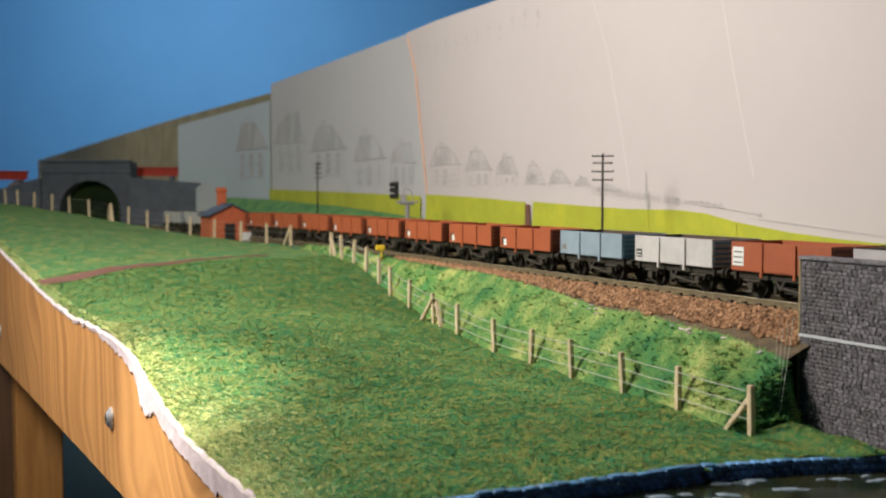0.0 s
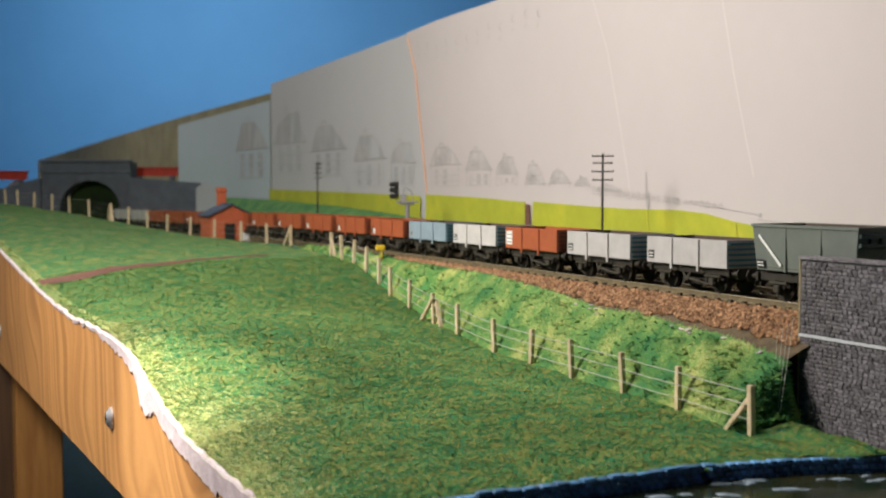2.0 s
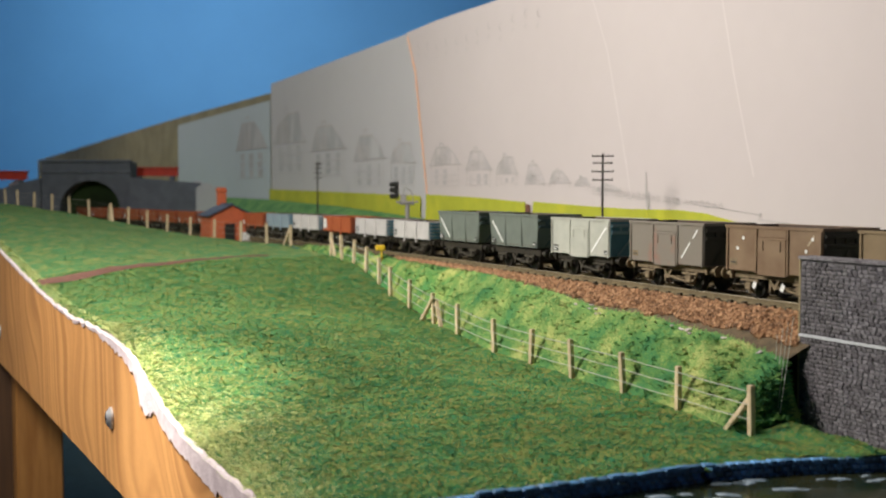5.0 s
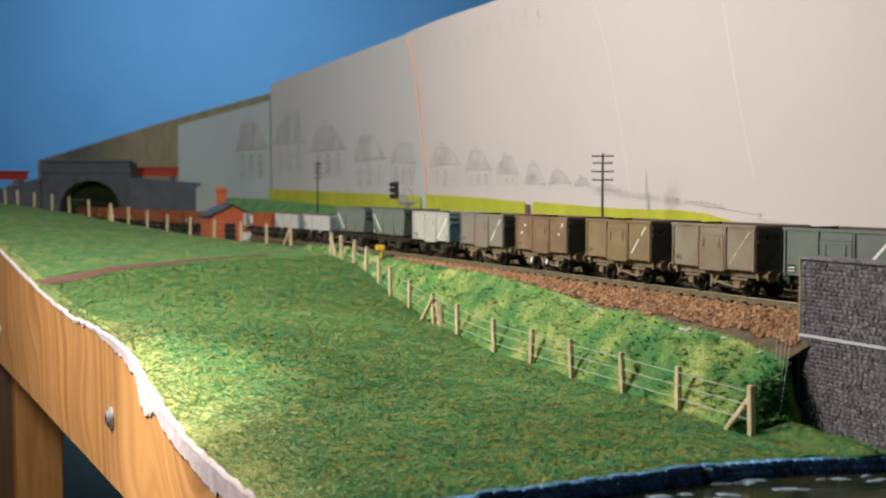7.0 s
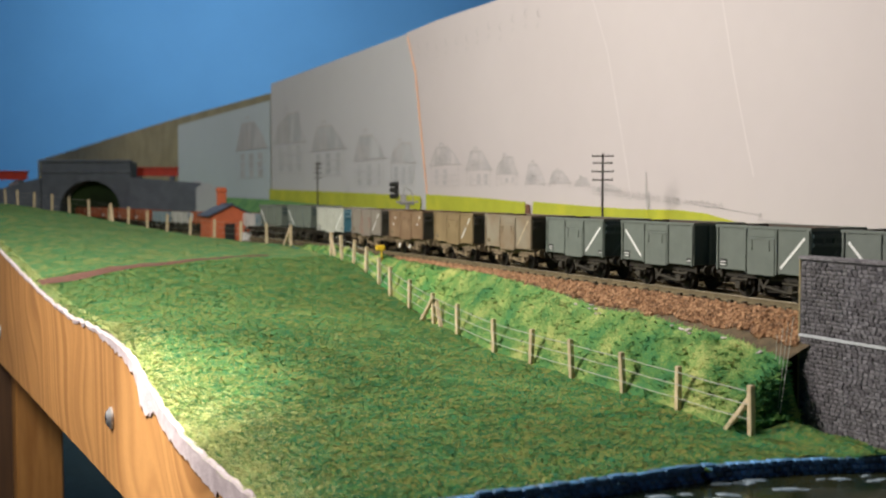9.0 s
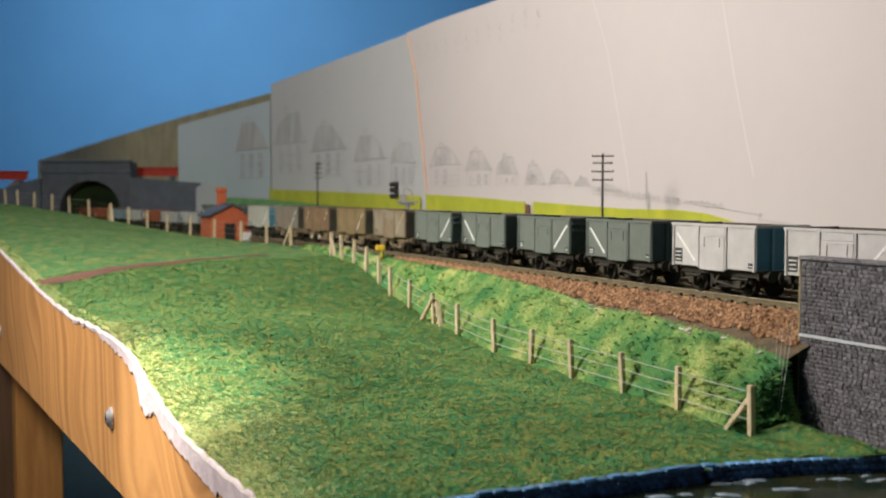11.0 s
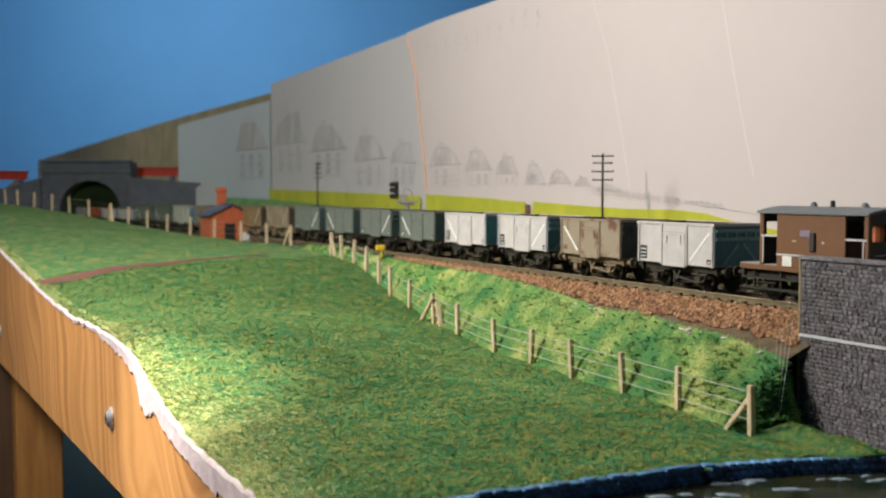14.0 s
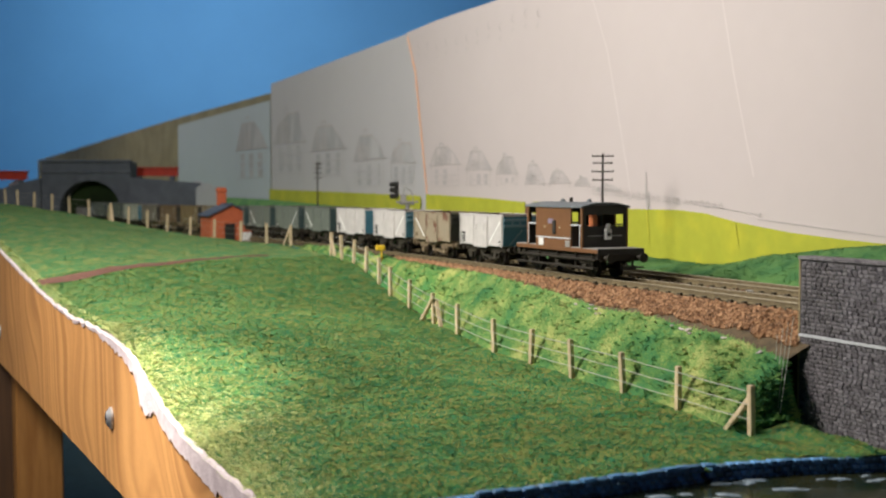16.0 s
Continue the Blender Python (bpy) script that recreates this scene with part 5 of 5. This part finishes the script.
        part("end_stile", boxes((x - 0.6, x + 0.6, b - 2.6, b - 0.9, 30, 37)), dk, t)
        part("end_handrail", boxes((x + q * 0.7 - 0.25, x + q * 0.7 + 0.25, -12, 12, 24, 24.6)), SIGNALGREY, t)
    part("end_beam", boxes((-L / 2 - 0.5, -L / 2 - 0.02, -b - 0.1, b + 0.1, 11.5, 17.2)), dk, t, "end beam, its shade painted in as black")
    # curved roof
    bm = bmesh.new()
    arc = [(-17 + 34 * i / 16, z1 + 2.3 * (1 - ((i - 8) / 8) ** 2)) for i in range(17)]
    lo, hi = [], []
    for x in (-33, 35.5):
        lo.append([bm.verts.new((x, y, z)) for y, z in arc])
        hi.append([bm.verts.new((x, y, z + 1.0)) for y, z in arc])
    for i in range(16):
        bm.faces.new((hi[0][i], hi[1][i], hi[1][i + 1], hi[0][i + 1]))
        bm.faces.new((lo[0][i + 1], lo[1][i + 1], lo[1][i], lo[0][i]))
        for k in (0, 1):
            bm.faces.new((lo[k][i], lo[k][i + 1], hi[k][i + 1], hi[k][i]))
    for i in (0, 16):
        bm.faces.new((lo[0][i], lo[1][i], hi[1][i], hi[0][i]))
    bmesh.ops.recalc_face_normals(bm, faces=bm.faces[:])
    part("roof", bm, roof, t, "grey curved roof")
    for x in (-14, 17):
        part("ventilator", rod(bmesh.new(), (x, 0, z1 + 2.8), (x, 0, z1 + 5.2), 2.3, 10, 0.9), roof, t)
    part("stove_chimney", rod(bmesh.new(), (2, 3, z1 + 2.6), (2, 3, z1 + 6), 1.1, 10), UNDER, t)
    lampm = Matrix.Translation(Vector((-31.8, -1.0, 22.0)) * MM)
    lamp = part("tail_lamp", box(box(bmesh.new(), -2.6, 0, -2.2, 2.2, 0, 6.5, 0.5), -2.2, -0.4, -1.4, 1.4, 6.5, 9.5, 0.4), WHITE, t, "white tail lamp", lampm)
    part("lens", rod(bmesh.new(), (-2.6, 0, 3.2), (-3.1, 0, 3.2), 1.3, 12), DARK, lamp)
    # plain orange block for an unidentified upright thing
    part("orange_shape", box(bmesh.new(), -29, -25, 3, 8, 17.5, 37, 1.2), ORANGEBLOB, t, "orange upright shape inside the verandah")
    underframe(t, L / 2, 64.0, UNDER, 14.4)
    return t


RED = paint("bauxite_red", (0.36, 0.085, 0.028))
# end colours have the shade of the wagons' turned-away ends mixed in
REDSHADE = paint("bauxite_end_shade", (0.20, 0.05, 0.025))
LGREY = paint("light_grey", (0.47, 0.445, 0.44))
BGREY = paint("blue_grey", (0.25, 0.32, 0.38))
WGREY = paint("white_grey", (0.54, 0.51, 0.50))
BLUESHADE = paint("blue_grey_end_shade", (0.06, 0.19, 0.26))
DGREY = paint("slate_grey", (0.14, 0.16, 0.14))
SLATESHADE = paint("slate_end_shade", (0.035, 0.06, 0.06))
OLIVE = paint("olive_white", (0.42, 0.42, 0.37))
KHAKI = paint("weathered_khaki", (0.23, 0.165, 0.085), (0.17, 0.115, 0.055), None, 60)
BROWNK = paint("weathered_brown", (0.22, 0.145, 0.085), (0.15, 0.085, 0.045), None, 60)
GREYBROWN = paint("weathered_grey_brown", (0.24, 0.205, 0.15), (0.19, 0.12, 0.065), None, 45)
RUSTY = paint("rust_patched_grey", (0.20, 0.175, 0.145), (0.30, 0.085, 0.05), (0.20, 0.17, 0.14), 40, 0.3, 0.72)
MOTTLE = paint("mottled_rust", (0.28, 0.23, 0.165), (0.15, 0.07, 0.045), (0.25, 0.195, 0.135), 85, 0.47, 0.62)
DUSTSHADE = paint("dusty_end_shade", (0.05, 0.045, 0.035))

# ribs a step lighter than the shade-darkened end plates
RIBS = {"blue_grey_end_shade": paint("blue_grey_rib", (0.17, 0.30, 0.37)), "slate_end_shade": paint("slate_rib", (0.06, 0.09, 0.09))}

TRAIN = []      # (thing, place of its middle in the train)
PITCH = 83.0


def build_train():
    q = {1: -16.526, 2: -15.548, 3: -14.57, 4: -13.56, 5: -12.56, 6: -11.56, 7: -10.565, 8: -9.571, 9: -8.566, 10: -7.561, 11: -6.531, 12: -5.545, 13: -4.526, 14: -3.521, 15: -2.53, 16: -1.505, 17: -0.514, 18: 0.433, 19: 1.405, 20: 2.358}
    for i in range(21, 33):
        q[i] = 3.301 + 0.96 * (i - 21)
    g = "slate grey steel mineral wagon with a white diagonal stripe"
    spec = {
        1: lambda: mineral(WGREY, BLUESHADE, "off-white steel mineral wagon with shade-darkened blue-grey ribbed end", "/"),
        2: lambda: mineral(MOTTLE, DUSTSHADE, "buff mineral wagon mottled with rust patches", "\\", True),
        3: lambda: mineral(WGREY, BLUESHADE, "off-white steel mineral wagon with shade-darkened blue-grey ribbed end", "/"),
        4: lambda: mineral(WGREY, BLUESHADE, "off-white steel mineral wagon with plain shade-darkened blue-grey end", "\\", False, False, "plain"),
        5: lambda: mineral(DGREY, SLATESHADE, g, "\\", False, False, "plain"),
        6: lambda: mineral(DGREY, SLATESHADE, g, "/"),
        7: lambda: mineral(DGREY, SLATESHADE, g, "\\", False, False, "plain"),
        8: lambda: mineral(DGREY, SLATESHADE, g, "/"),
        9: lambda: mineral(GREYBROWN, DUSTSHADE, "dusty grey-brown weathered mineral wagon", "worn", True),
        10: lambda: mineral(KHAKI, DUSTSHADE, "dusty khaki weathered mineral wagon", "faint", True),
        11: lambda: mineral(BROWNK, DUSTSHADE, "dusty brown weathered mineral wagon with white specks", "specks", True),
        12: lambda: mineral(RUSTY, DUSTSHADE, "grey mineral wagon with large red rust patches", "faint", True),
        13: lambda: mineral(OLIVE, BLUESHADE, "pale grey steel mineral wagon with white diagonal stripe", "/"),
        14: lambda: mineral(DGREY, SLATESHADE, "tall slate grey slope-ended hopper wagon with white stripe", "\\", False, True),
        15: lambda: mineral(DGREY, SLATESHADE, "tall slate grey slope-ended hopper wagon with white stripe", "\\", False, True),
        16: lambda: low_wagon(LGREY, BLUESHADE, "light grey low-sided open wagon with brown inside", "dark"),
        17: lambda: low_wagon(LGREY, BLUESHADE, "light grey low-sided open wagon with brown inside", "dark"),
        18: lambda: low_wagon(RED, REDSHADE, "bauxite red low-sided open wagon with white label", "white rust"),
        19: lambda: low_wagon(WGREY, BLUESHADE, "off-white low-sided open wagon with shade-darkened blue-grey end", "dark"),
        20: lambda: low_wagon(BGREY, BLUESHADE, "pale blue-grey low-sided open wagon", "plain"),
        31: lambda: low_wagon(LGREY, BLUESHADE, "light grey low-sided open wagon with brown inside", "dark"),
        32: lambda: low_wagon(LGREY, BLUESHADE, "light grey low-sided open wagon with brown inside", "dark"),
    }
    for i in sorted(q):
        if i in spec:
            ob = spec[i]()
        else:
            ob = low_wagon(RED, REDSHADE, "bauxite red low-sided open wagon with white panel", "box rust")
        half = 33.0 if i >= 14 else 32.2
        TRAIN.append((ob, q[i] * PITCH - half))
    TRAIN.append((brake_van(), -18.12 * PITCH))


# how far the train has gone, in wagon pitches, every half second
GONE = (0.0, 0.624, 1.311, 2.07, 2.775, 3.444, 4.098, 4.809, 5.551, 6.30, 7.0, 7.63, 8.25, 8.896, 9.557, 10.207, 10.842, 11.485, 12.118, 12.745,
        13.353, 13.950, 14.548, 15.159, 15.735, 16.29, 16.834, 17.345, 17.887, 18.501, 19.157, 19.829, 20.554)


def motions():
    for ob, u in TRAIN:
        rows = []
        for k, g in enumerate(GONE):
            w = u + g * PITCH
            p, h = centre(w)
            rows.append((k * 0.5, Matrix.Translation((p.x * MM, p.y * MM, bed_z(w) * MM)) @ Matrix.Rotation(h, 4, "Z")))
        walk(ob, rows)
    # wheels roll without slipping; alike wheelsets share one set of keys
    done = {}
    for ob, x in WHEELS:
        if x not in done:
            rows = []
            for i in range(241):
                t = i / 15.0
                k = min(int(t / 0.5), 31)
                f = t / 0.5 - k
                gone = (GONE[k] + (GONE[k + 1] - GONE[k]) * f) * PITCH
                rows.append((t, Matrix.Translation((x * MM, 0, WHEEL_R * MM)) @ Matrix.Rotation(gone / WHEEL_R, 4, "Y")))
            walk(ob, rows)
            done[x] = ob.animation_data
        else:
            ob.rotation_mode = "QUATERNION"
            ad = ob.animation_data_create()
            ad.action = done[x].action
            ad.action_slot = done[x].action_slot


room()
ground()
tabletop()
fascia()
joint_line()
track("near_track", 0.0, "weathered brown single railway line carrying the train", 1900)
track("far_track", 45.0, "second weathered railway line beside the backdrop", 1900)
ballast()
backdrop()
far_bridge()
hut()
lineside()
fence()
river()
build_train()
abutment()
motions()
